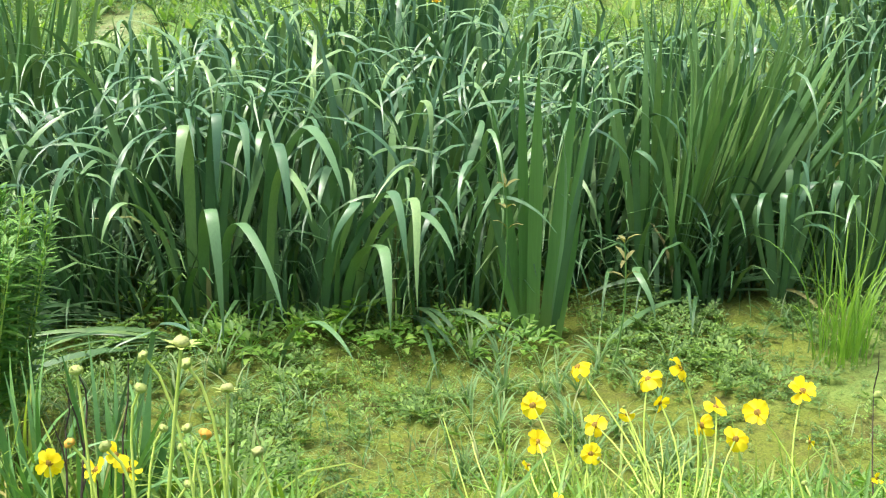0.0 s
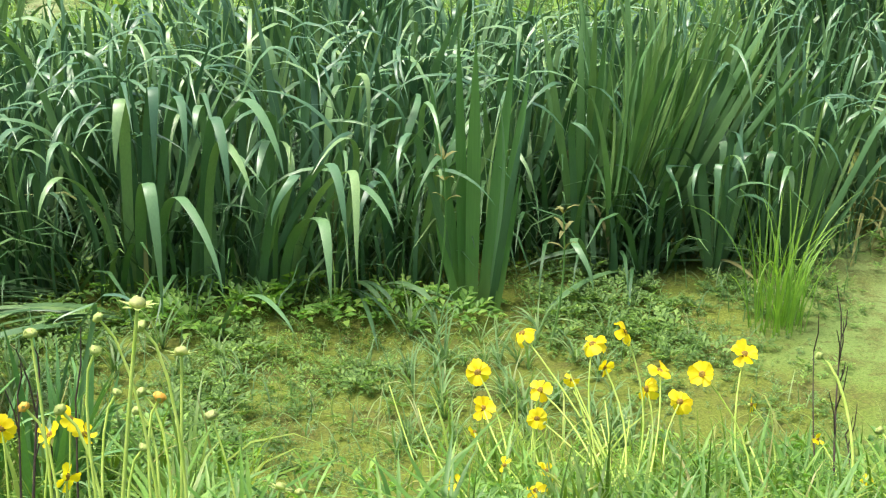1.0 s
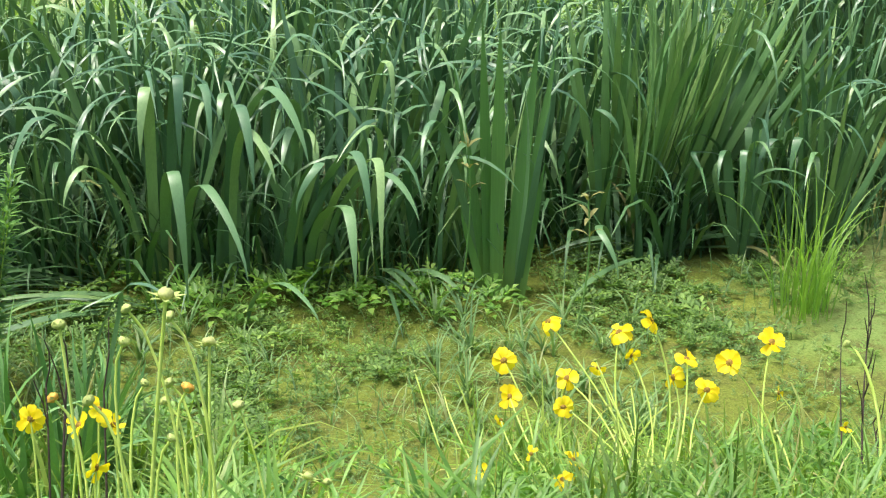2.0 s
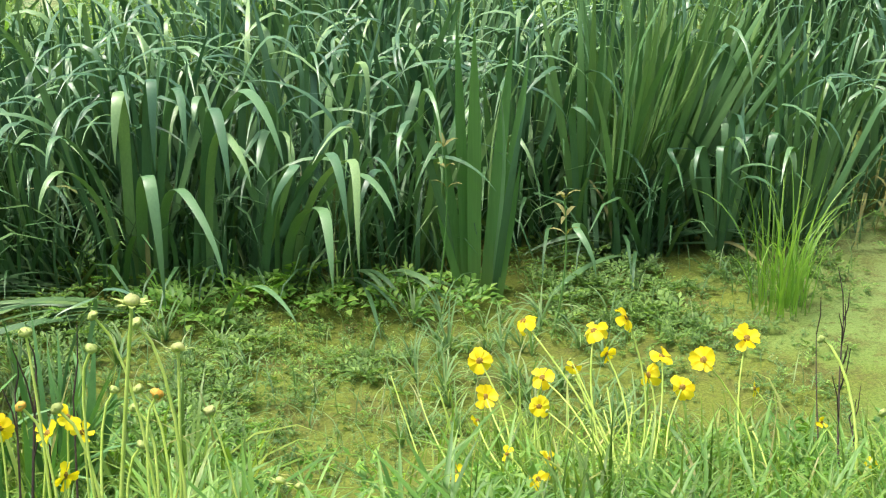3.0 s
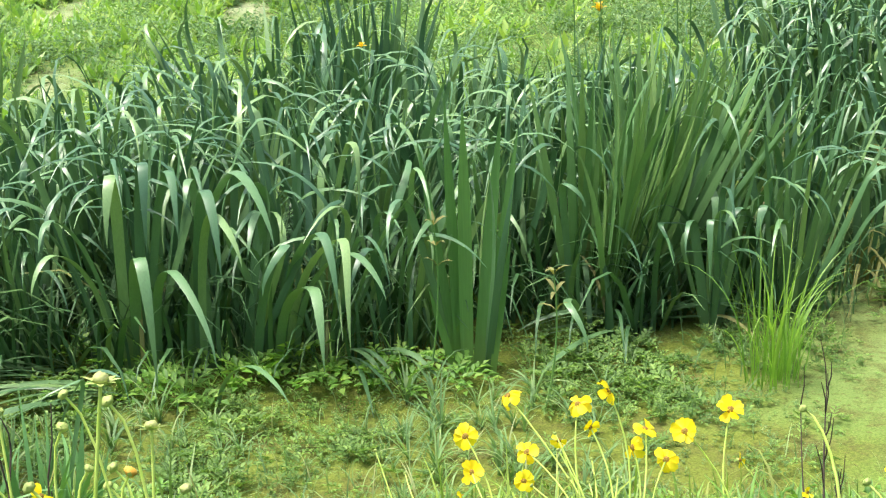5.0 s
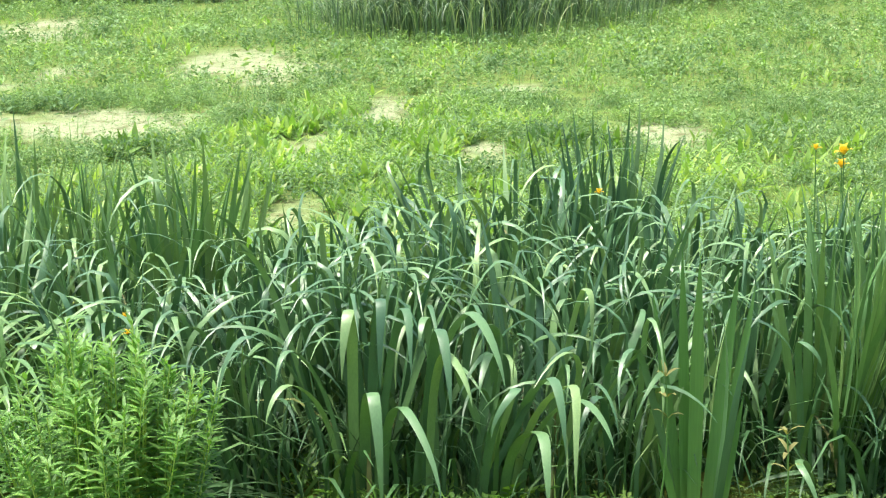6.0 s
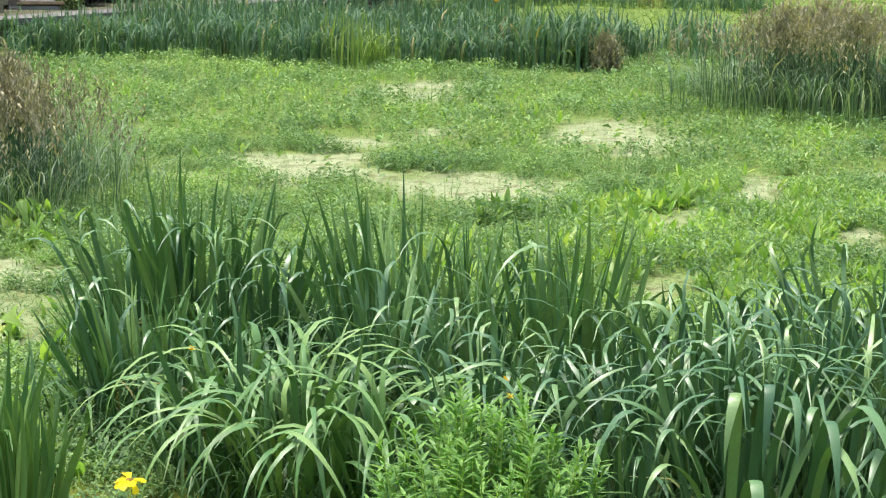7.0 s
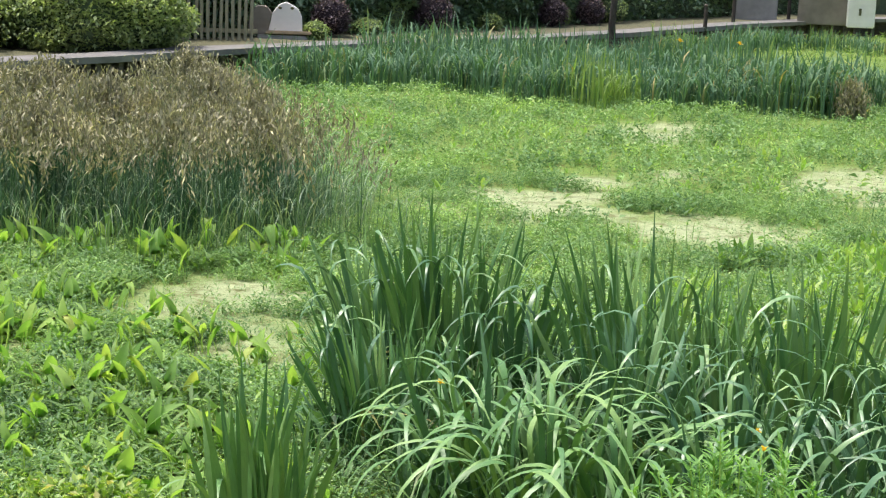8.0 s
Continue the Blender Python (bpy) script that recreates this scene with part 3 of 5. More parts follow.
iris_clump(1.08, 5.5, 0.12, 30, 0.7, 0.4, (4, 0), 0.45, "withered iris clump with brown broken leaves in the duckweed", 150)
iris_clump(1.02, 4.98, 0.09, 16, 0.55, 0.5, (3, 0), 0.1, "small iris clump with short leaves at the water's edge", 152)
iris_clump(1.6, 5.35, 0.08, 16, 0.6, 0.5, (6, 0), 0.5, "withered iris clump with brown broken leaves by open water", 151)


def bezier(a, b, c, d, n):
    t = np.linspace(0, 1, n)[:, None]
    a, b, c, d = (np.array(p, dtype=float) for p in (a, b, c, d))
    return (1 - t) ** 3 * a + 3 * (1 - t) ** 2 * t * b + 3 * (1 - t) * t * t * c + t ** 3 * d


def leaf_along(line, width, side, fold=0.15, taper=0.6):
    """A sword leaf whose midrib follows line; side: the way across the leaf."""
    n = len(line)
    s = np.linspace(0, 1, n)
    w = width / 2 * np.where(s < taper, 0.85 + 0.15 * np.minimum(s / 0.3, 1), 1 - (np.maximum(s - taper, 0) / (1 - taper)) ** 1.7)
    w[-1] = 0.0004
    side = np.array(side) / np.linalg.norm(side)
    way = np.gradient(line, axis=0)
    nrm = np.cross(way, side)
    nrm /= np.linalg.norm(nrm, axis=1)[:, None] + 1e-9
    v = np.stack([line - side * w[:, None], line + nrm * (fold * w)[:, None], line + side * w[:, None]], 1).reshape(-1, 3)
    f = [(3 * i + k, 3 * i + k + 1, 3 * i + k + 4, 3 * i + k + 3) for i in range(n - 1) for k in (0, 1)]
    return v, np.array(f)


def strap(key, foot, apex, tip, width):
    """A leaf that rises from its foot in the clump, arches at apex and hangs to tip."""
    thing = CLUMP[key]
    o = thing.matrix_basis.translation
    a, p, q = (Vector(v) - o for v in ((foot[0], foot[1], o.z), apex, tip))
    d = Vector((q.x - a.x, q.y - a.y, 0)).normalized()
    h, fall = p.z - a.z, p.z - q.z
    reach = max((p - a).xy.length, 0.05)
    up = bezier(a, a + Vector((0, 0, 0.6 * h)), p - d * 0.45 * reach - Vector((0, 0, 0.08 * h)), p, 9)
    out = max((q - p).xy.length, 0.03)
    down = bezier(p, p + d * 0.5 * min(out, 0.12) + Vector((0, 0, 0.015)), q + Vector((0, 0, 0.6 * fall)) - d * 0.1 * out, q, 8)
    part("leaf", mesh_of("leaf", *leaf_along(np.concatenate([up, down[1:]]), width, (-d.y, d.x, 0.0)), M_IRIS), thing)


def sword(key, foot, tip, width):
    """A stiff upright leaf from foot to tip."""
    thing = CLUMP[key]
    o = thing.matrix_basis.translation
    a, q = Vector((foot[0], foot[1], o.z)) - o, Vector(tip) - o
    line = bezier(a, a.lerp(q, 0.3) + Vector((0, 0, 0.02)), a.lerp(q, 0.7) + Vector((0, 0.01, 0)), q, 10)
    part("leaf", mesh_of("leaf", *leaf_along(line, width, (1.0, 0.35 * math.sin(40 * foot[0]), 0.0), 0.2, 0.5), M_IRIS_YOUNG), thing)


CLUMP["low"] = CLUMP["C"]
strap("C", (-0.76, 4.75), (-0.68, 4.42, 0.48), (-0.64, 4.30, 0.13), 0.035)
strap("C", (-0.70, 4.75), (-0.60, 4.45, 0.43), (-0.47, 4.25, 0.22), 0.029)
strap("C", (-0.79, 4.75), (-0.76, 4.55, 0.68), (-0.77, 4.45, 0.50), 0.033)
strap("C", (-0.74, 4.75), (-0.68, 4.60, 0.70), (-0.67, 4.50, 0.46), 0.030)
strap("C", (-0.71, 4.75), (-0.62, 4.65, 0.66), (-0.58, 4.50, 0.50), 0.026)
strap("C", (-0.82, 4.75), (-0.94, 4.60, 0.54), (-0.97, 4.50, 0.47), 0.021)
strap("C", (-0.83, 4.75), (-0.93, 4.50, 0.47), (-0.98, 4.40, 0.38), 0.022)
strap("C", (-0.87, 4.75), (-1.06, 4.60, 0.58), (-1.15, 4.50, 0.36), 0.029)
strap("D2", (-0.60, 4.72), (-0.43, 4.62, 0.66), (-0.31, 4.42, 0.50), 0.037)
strap("D2", (-0.57, 4.72), (-0.51, 4.58, 0.62), (-0.46, 4.42, 0.41), 0.032)
strap("D2", (-0.56, 4.72), (-0.49, 4.55, 0.56), (-0.40, 4.40, 0.45), 0.027)
strap("D2", (-0.53, 4.75), (-0.37, 4.85, 0.75), (-0.26, 4.80, 0.67), 0.027)
strap("D2", (-0.54, 4.75), (-0.56, 4.70, 0.62), (-0.57, 4.60, 0.56), 0.023)
strap("D", (-0.40, 4.72), (-0.28, 4.40, 0.51), (-0.34, 4.30, 0.40), 0.029)
strap("D", (-0.34, 4.72), (-0.21, 4.38, 0.39), (-0.18, 4.22, 0.21), 0.032)
strap("D", (-0.33, 4.75), (-0.19, 4.50, 0.51), (-0.14, 4.35, 0.33), 0.030)
strap("D", (-0.31, 4.75), (-0.13, 4.50, 0.49), (-0.11, 4.30, 0.23), 0.028)
strap("D", (-0.29, 4.75), (-0.11, 4.55, 0.43), (-0.01, 4.40, 0.34), 0.027)
strap("D", (-0.36, 4.80), (-0.37, 4.65, 0.53), (-0.39, 4.50, 0.45), 0.025)
strap("E", (-0.19, 4.90), (-0.11, 4.90, 0.66), (-0.08, 4.80, 0.48), 0.026)
strap("E", (-0.16, 4.95), (0.06, 4.95, 0.64), (0.12, 4.85, 0.56), 0.023)
strap("E", (-0.21, 4.90), (-0.38, 4.95, 0.64), (-0.40, 4.90, 0.54), 0.024)
strap("low", (-0.50, 4.45), (-0.39, 4.35, 0.18), (-0.28, 4.20, 0.13), 0.020)
strap("B", (0.56, 5.00), (0.53, 4.90, 0.51), (0.59, 4.85, 0.45), 0.023)
strap("B", (0.59, 4.90), (0.51, 4.60, 0.24), (0.56, 4.50, 0.12), 0.023)
strap("G", (1.18, 5.15), (0.84, 4.95, 0.36), (0.86, 4.85, 0.26), 0.023)
strap("G", (1.19, 5.15), (1.14, 4.90, 0.42), (1.11, 4.85, 0.31), 0.027)
strap("G", (1.16, 5.15), (0.98, 4.90, 0.38), (0.97, 4.85, 0.17), 0.024)
strap("G", (1.19, 5.15), (1.19, 4.90, 0.36), (1.20, 4.85, 0.29), 0.024)
strap("G", (1.17, 5.15), (1.08, 4.95, 0.40), (1.02, 4.90, 0.31), 0.024)
strap("N", (-0.78, 3.4), (-0.64, 3.40, 0.57), (-0.56, 3.32, 0.59), 0.015)
strap("N", (-0.74, 3.45), (-0.67, 3.45, 0.53), (-0.75, 3.38, 0.51), 0.011)
sword("A", (0.20, 4.67), (0.17, 4.68, 0.85), 0.034)
sword("A", (0.22, 4.66), (0.22, 4.66, 0.83), 0.042)
sword("A", (0.25, 4.67), (0.33, 4.68, 0.79), 0.038)
sword("A", (0.27, 4.68), (0.38, 4.70, 0.74), 0.034)
sword("A", (0.20, 4.68), (0.09, 4.72, 0.71), 0.030)
sword("A", (0.29, 4.64), (0.35, 4.60, 0.45), 0.022)
sword("A", (0.19, 4.64), (0.11, 4.60, 0.30), 0.024)


def fallen_leaves(x, y, turn, spread, n, seed):
    """Iris leaves flattened on the water, fanning out from their foot."""
    rg = random.Random(seed)
    thing = tagged(new("fallen_iris_leaves"), "flattened green iris leaves lying over the duckweed", "fallen leaves")
    thing.matrix_basis = pose(x, y, 0.0)
    for _ in range(n):
        a = math.radians(turn + rg.gauss(0, spread))
        d = Vector((math.cos(a), math.sin(a), 0))
        o, length = Vector((rg.uniform(-0.06, 0.06), rg.uniform(-0.05, 0.05), 0.02)), rg.uniform(0.28, 0.5)
        lift = rg.uniform(0.03, 0.1)
        line = bezier(o, o + d * 0.3 * length + Vector((0, 0, lift)), o + d * 0.7 * length + Vector((0, 0, lift)), o + d * length + Vector((0, 0, 0.01)), 10)
        part("leaf", mesh_of("leaf", *leaf_along(line, rg.uniform(0.014, 0.024), (-d.y, d.x, rg.uniform(-0.4, 0.4))), M_IRIS), thing)


fallen_leaves(-0.82, 4.55, 195, 14, 12, 1)
fallen_leaves(-1.0, 4.72, 200, 16, 12, 5)
fallen_leaves(-1.2, 4.62, 185, 14, 10, 6)
fallen_leaves(-0.13, 4.76, -68, 16, 7, 8)
fallen_leaves(0.75, 4.95, 200, 25, 7, 3)
fallen_leaves(0.77, 5.0, 12, 20, 9, 4)

# ---- shrub with fine lance leaves ----
def leafy_stem(height, seed, leaf=0.066, gap=0.013, width=0.0105):
    """An upright stem with narrow leaves all round; returns stem and leaves as (verts, faces)."""
    rg = random.Random(seed)
    lean, turn = rg.uniform(0, 8), rg.uniform(0, 6.3)
    pts = []
    for i in range(8):
        s = i / 7
        d = math.radians(lean) * s * height
        pts.append((d * math.cos(turn), d * math.sin(turn), s * height))
    stem = tube(pts, [0.004 * (1 - 0.7 * i / 7) for i in range(8)], 5)
    leaves, z, k = [], height * 0.25, rg.uniform(0, 6)
    while z < height:
        s = z / height
        p = (math.radians(lean) * s * s * height * math.cos(turn) / max(s, 0.01), math.radians(lean) * s * height * math.sin(turn), z)
        top = max(0.0, (s - 0.7) / 0.3)
        leaves.append(lance(leaf * rg.uniform(0.75, 1.25) * (1 - 0.4 * top), width * rg.uniform(0.8, 1.2), rg.uniform(0, 42) + 28 * top, rg.uniform(5, 45), p, k))
        k += 2.4 + rg.uniform(-0.3, 0.3)
        z += gap * (1 - 0.5 * top) * rg.uniform(0.7, 1.3)
    return stem, join(leaves)


def leafy_shrub(x, y, radius, height, stems, label, seed):
    rg = random.Random(seed)
    thing = new("leafy_shrub")
    thing.matrix_basis = pose(x, y, float(bank_height(x, y)) - 0.01)
    tagged(thing, label, "shrub")
    pool = []
    for i in range(6):
        st, lv = leafy_stem(0.9, seed + i)
        pool.append((mesh_of("stem", *st, M_STEM), mesh_of("leaves", *lv, M_SHRUB)))
    for i in range(stems):
        a, d = rg.uniform(0, 6.283), math.sqrt(rg.random())
        h = height * (1 - 0.26 * d ** 2) * rg.uniform(0.78, 0.93) * (1.14 if i % 20 == 0 else 1.0)
        st, lv = rg.choice(pool)
        m = pose(radius * 0.45 * d * math.cos(a), radius * 0.45 * d * math.sin(a), 0, 0, 0, math.degrees(a) - 90) @ pose(0, 0, 0, -10 * d, 0, 0) @ pose(0, 0, 0, 0, 0, rg.uniform(0, 360))
        s = part("stem", st, thing, m @ Matrix.Diagonal((1, 1, h / 0.9, 1)))
        part("leaves", lv, s)
    return thing


leafy_shrub(-1.26, 3.85, 0.32, 0.89, 130, "bushy light green herb with narrow pointed leaves", 5)


# ---- low plants and grass ----
def sprig(seed, leaves=9, height=0.12, length=0.05, width=0.014):
    rg = random.Random(seed)
    out = []
    for i in range(leaves):
        z = height * (i + 0.5) / leaves
        out.append(leaflet(length * rg.uniform(0.7, 1.2), width * rg.uniform(0.8, 1.2), rg.uniform(10, 60), rg.uniform(0, 70),
                         (rg.uniform(-0.02, 0.02), rg.uniform(-0.02, 0.02), z), rg.uniform(0, 6.283)))
    return join(out)


def thin_blade(seed, length=0.2, width=0.006):
    rg = random.Random(seed)
    return ribbon(length, width, rg.uniform(5, 25), rg.uniform(15, 110))


def cover(xy, seed=0):
    """How thickly plants grow at each place: none in the bare patches, uneven elsewhere."""
    d = np.ones(len(xy))
    wob = np.array([noise.noise(Vector((a * 1.6, b * 1.6, seed))) + 0.6 * noise.noise(Vector((a * 4.5, b * 4.5, seed + 3))) for a, b in xy])
    for px, py, rx, ry in PATCHES:
        q = np.hypot((xy[:, 0] - px) / rx, (xy[:, 1] - py) / ry) + 0.95 * wob
        d = np.minimum(d, 0.17 + 0.83 * smooth01((q - 0.72) / 0.75))
    return np.clip(d * (0.8 + 0.9 * wob), 0.015, 1)


def scatter(name, label, category, templates, mat, count, x0, x1, y0, y1, size, seed, keep=None, tilt=0.25, lift=0.0):
    rg = np.random.default_rng(seed)
    # nearer ground is sown as thickly as it is seen
    u = rg.random(count)
    y = y0 + (y1 - y0) * u
    x = x0 + (x1 - x0) * rg.random(count)
    xy = np.stack([x, y], 1)
    ok = rg.random(count) < (cover(xy, seed) if keep is None else keep(xy))
    xy = xy[ok]
    pos = np.column_stack([xy, bank_height(xy[:, 0], xy[:, 1]) + lift])
    n = len(xy)
    heap = 0.35 + 1.05 * cover(xy, seed)
    v, f = put_many(templates, pos, rg.uniform(0, 6.283, n), size * heap * rg.uniform(0.6, 1.35, n), rg.normal(0, tilt, n), seed)
    return tagged(new(name, mesh_of(name, v, f, mat)), label, category, kind="stuff")


SPRIGS = [sprig(i, 18, 0.09, 0.026, 0.0115) for i in range(6)]
WEEDS = [sprig(20 + i, 11, 0.07, 0.022, 0.0082) for i in range(8)]
FAR_WEEDS = [sprig(40 + i, 9, 0.07, 0.03, 0.0112) for i in range(8)]
BLADES = [thin_blade(i) for i in range(10)]


def lawn(xy):
    """How thick the bank's grass is: thin over the mossy hollow in the bank."""
    return 1 - 0.9 * smooth01((xy[:, 0] + 0.42) / 0.12) * smooth01((0.2 - xy[:, 0]) / 0.15) * smooth01((xy[:, 1] - 2.5) / 0.15)


def frond_tuft(seed, fronds=4):
    """A few feathery leaves, each a row of paired leaflets along a rib."""
    rg = random.Random(seed)
    out = []
    for i in range(fronds):
        yaw, rise, length = 6.283 * i / fronds + rg.uniform(-0.5, 0.5), rg.uniform(25, 65), rg.uniform(0.08, 0.13)
        for k in range(4):
            s = 0.35 + 0.2 * k
            e = math.radians(rise - 30 * s)
            base = (-math.sin(yaw) * math.cos(e) * s * length, math.cos(yaw) * math.cos(e) * s * length, math.sin(e) * s * length + 0.02)
            for side in ((-1, 1) if k < 3 else (0,)):
                out.append(leaflet(0.034 * (1.1 - 0.4 * abs(s - 0.6)), 0.017, rise - 35 * s, 25, base, yaw + 0.95 * side))
    return join(out)


TUSSOCK = []
for i in range(6):
    rg = random.Random(860 + i)
    tuft = []
    for k in range(12):
        v, f = ribbon(rg.uniform(0.09, 0.2), 0.0065, rg.uniform(8, 35), rg.uniform(40, 120), 0.1, 1.2, 5)
        a = rg.uniform(0, 6.283)
        tuft.append((np.stack([v[:, 0] * math.cos(a) - v[:, 1] * math.sin(a), v[:, 0] * math.sin(a) + v[:, 1] * math.cos(a), v[:, 2]], 1), f))
    TUSSOCK.append(join(tuft))


def view_wedge(xy):
    """The strip of pond that lies between the two banks of rushes."""
    a = np.degrees(np.arctan2(xy[:, 0], xy[:, 1]))
    return smooth01((a + 46) / 3) * smooth01((24 - a) / 3)


scatter("water_weed", "soft green water weed covering the pond", "water plants", WEEDS, M_WEED, 58000, -8, 4, 6.6, 13, 1.0, 1, lambda q: cover(q, 1) * view_wedge(q))
scatter("water_weed", "soft green water weed in the far pond", "water plants", FAR_WEEDS, M_WEED, 40000, -15, 6.5, 13, 24, 1.15, 2, lambda q: cover(q, 2) * view_wedge(q))
scatter("water_weed", "green water weed beside the rushes", "water plants", WEEDS, M_WEED, 34000, -6.8, -2.7, 3.9, 9, 0.9, 3, lambda q: cover(q, 3) * view_wedge(q))
scatter("pond_grass", "soft green grass growing between the water weed", "grass", BLADES, M_POND_GRASS, 32000, -9, 4, 6.8, 19, 0.6, 4, lambda q: cover(q, 1) * view_wedge(q))
scatter("water_weed", "thin scattered weed breaking up the open duckweed", "water plants", FAR_WEEDS, M_WEED, 3600, -7, 1.5, 8.5, 18, 1.7, 53, lambda q: 0.4 * bareness(q))
HERB_BEDS = [  # leafy beds on the duckweed: x, y, half width, half depth
    (0.46, 4.6, 0.08, 0.24), (0.66, 4.6, 0.2, 0.3), (1.12, 4.85, 0.18, 0.26), (0.08, 4.52, 0.07, 0.1), (-0.49, 4.0, 0.1, 0.3), (-0.12, 4.16, 0.06, 0.12),
    (-0.27, 4.7, 0.08, 0.12), (-0.46, 4.5, 0.08, 0.1), (1.66, 5.1, 0.13, 0.34), (1.3, 4.7, 0.12, 0.2), (-1.0, 4.4, 0.2, 0.25), (0.5, 4.95, 0.2, 0.12), (1.95, 4.9, 0.3, 0.3)]


def beds(xy, wobble=0.8, edge=0.5):
    """1 inside the leafy beds, 0 on the open duckweed."""
    wob = np.array([noise.noise(Vector((a * 5, b * 5, 2))) + 0.6 * noise.noise(Vector((a * 14, b * 14, 5))) for a, b in xy])
    d = np.zeros(len(xy))
    for px, py, rx, ry in HERB_BEDS:
        d = np.maximum(d, 1 - smooth01((np.hypot((xy[:, 0] - px) / rx, (xy[:, 1] - py) / ry) + wobble * wob - 0.75) / edge))
    return d


FRONDS = [frond_tuft(i) for i in range(6)]
scatter("low_herb", "low leafy green herb at the foot of the irises", "herb", SPRIGS, M_WEED_DARK, 5200, -1.6, 2.3, 3.65, 5.3, 0.46, 5, lambda q: 0.01 + 0.4 * beds(q))
scatter("low_herb", "feathery-leaved green herb at the foot of the irises", "herb", FRONDS, M_WEED_DARK, 5200, -1.4, 2.2, 3.7, 5.2, 0.44, 21, lambda q: 0.45 * beds(q))
scatter("low_herb", "small fresh herbs rooted in the mud by the bank", "herb", SPRIGS, M_WEED_DARK, 800, -1.3, 0.9, 3.6, 4.6, 0.34, 17, lambda q: smooth01((cover(q, 17) - 0.5) / 0.4))
scatter("low_herb", "scattered feathery-leaved herb on the mud", "herb", FRONDS, M_WEED_DARK, 500, -1.2, 1.3, 3.6, 4.75, 0.3, 22, lambda q: smooth01((cover(q, 22) - 0.7) / 0.25))
scatter("low_herb", "fresh green sprigs round the feet of the irises", "herb", FRONDS, M_BANK, 45, -0.95, 0.35, 4.5, 4.8, 0.7, 25, lambda q: 0.8 + 0 * q[:, 0])
scatter("pond_grass", "green grass tufts round the feet of the irises", "grass", TUSSOCK, M_BANK, 16, -0.95, 0.1, 4.5, 4.8, 0.8, 26, lambda q: 0.8 + 0 * q[:, 0])
scatter("pond_grass", "tufts of soft grass among the mud", "grass", TUSSOCK, M_POND_GRASS, 170, -1.3, 0.6, 3.7, 4.5, 0.6, 23, lambda q: smooth01((cover(q, 23) - 0.5) / 0.3))
scatter("pond_grass", "thin grass in the duckweed by the bank", "grass", BLADES, M_POND_GRASS, 4200, -1.6, 2.3, 3.5, 4.9, 0.36, 6, lambda q: 0.6 * smooth01((cover(q, 6) - 0.45) / 0.4) * (0.5 + 0.5 * smooth01((4.3 - q[:, 1]) / 0.4)))
scatter("moss", "short mossy growth over the mud by the bank", "moss", SPRIGS, M_POND_GRASS, 1800, -1.6, 1.3, 3.4, 4.75, 0.2, 14, lambda q: smooth01((cover(q, 14) - 0.5) / 0.4))
scatter("bank_grass", "bright green grass on the bank", "grass", BLADES, M_GRASS, 13000, -3.2, 2.0, 2.1, 3.75, 0.7, 7, lambda q: lawn(q) * smooth01((3.75 - q[:, 1]) / 0.5))
scatter("bank_herb", "fresh green herbs among the bank grass", "herb", SPRIGS, M_BANK, 3800, -3.0, 2.0, 2.2, 3.75, 0.75, 8, lambda q: lawn(q) * smooth01((3.75 - q[:, 1]) / 0.5))
scatter("far_meadow", "pale lime-green meadow beyond the far irises", "grass", FAR_WEEDS, M_MEADOW, 8000, -11, 8, 24, 40, 1.4, 16, lambda q: 0.8 + 0 * q[:, 0])
TALL = [join([lance(0.15 * (0.7 + 0.12 * k), 0.0085, 84 - 11 * k, 30, (0, 0, 0.025 * k), 2.4 * k + i) for k in range(5)]) for i in range(6)]
scatter("flower_foliage", "broad bright green leaves of the yellow flowers", "foliage", TALL, M_BANK, 2200, -1.6, 0.1, 1.7, 3.0, 0.72, 9, lambda q: 0.8 * lawn(q))
scatter("flower_foliage", "narrow bright green leaves of the yellow flowers", "foliage", TALL, M_BANK, 2000, 0.1, 1.7, 1.8, 3.1, 0.62, 10, lambda q: 0.7 * lawn(q))
scatter("moss", "olive moss in the hollow of the bank", "moss", SPRIGS, M_POND_GRASS, 800, -0.45, 0.2, 2.5, 3.6, 0.22, 24, lambda q: smooth01((cover(q, 24) - 0.4) / 0.4))
scatter("bank_herb", "feathery green herb behind the flower buds", "herb", FRONDS, M_BANK, 230, -0.85, -0.35, 2.9, 3.85, 0.55, 27, lambda q: 0.9 + 0 * q[:, 0])
scatter("bank_herb", "fluffy yellow-green herb at the water's edge", "herb", SPRIGS, M_GRASS, 800, -4.1, -3.4, 3.9, 4.55, 1.1, 28, lambda q: 0.9 * smooth01((4.55 - q[:, 1]) / 0.2))
scatter("flower_foliage", "tall pale green leaves round the bud stems", "foliage", TALL, M_BANK, 420, -0.75, -0.28, 1.95, 2.55, 0.52, 18, lambda q: 0.9 + 0 * q[:, 0], 0.15)
scatter("bank_grass", "long grass at the foot of the bank irises", "grass", BLADES, M_GRASS, 650, -1.3, -0.35, 2.75, 3.55, 1.1, 19, lambda q: 0.8 + 0 * q[:, 0])
scatter("bank_grass", "grass spreading over the bank behind the view", "grass", BLADES, M_GRASS, 14000, -6, 5, -2.5, 3.4, 1.3, 20, lambda q: 0.9 * np.where((q[:, 1] > 1.7) & (q[:, 0] > -2.6) & (q[:, 0] < 2.2), 0, 1) * smooth01((cover(q, 20) - 0.3) / 0.4) * smooth01((6 - np.abs(q[:, 0])) / 1.5) * smooth01((q[:, 1] + 2.5) / 1.5))
OVAL = [join([lance(0.062 * (0.8 + 0.1 * k), 0.0105, 72 - 12 * k, 40, (0, 0, 0.012 * k), 2.4 * k + i) for k in range(5)]) for i in range(6)]
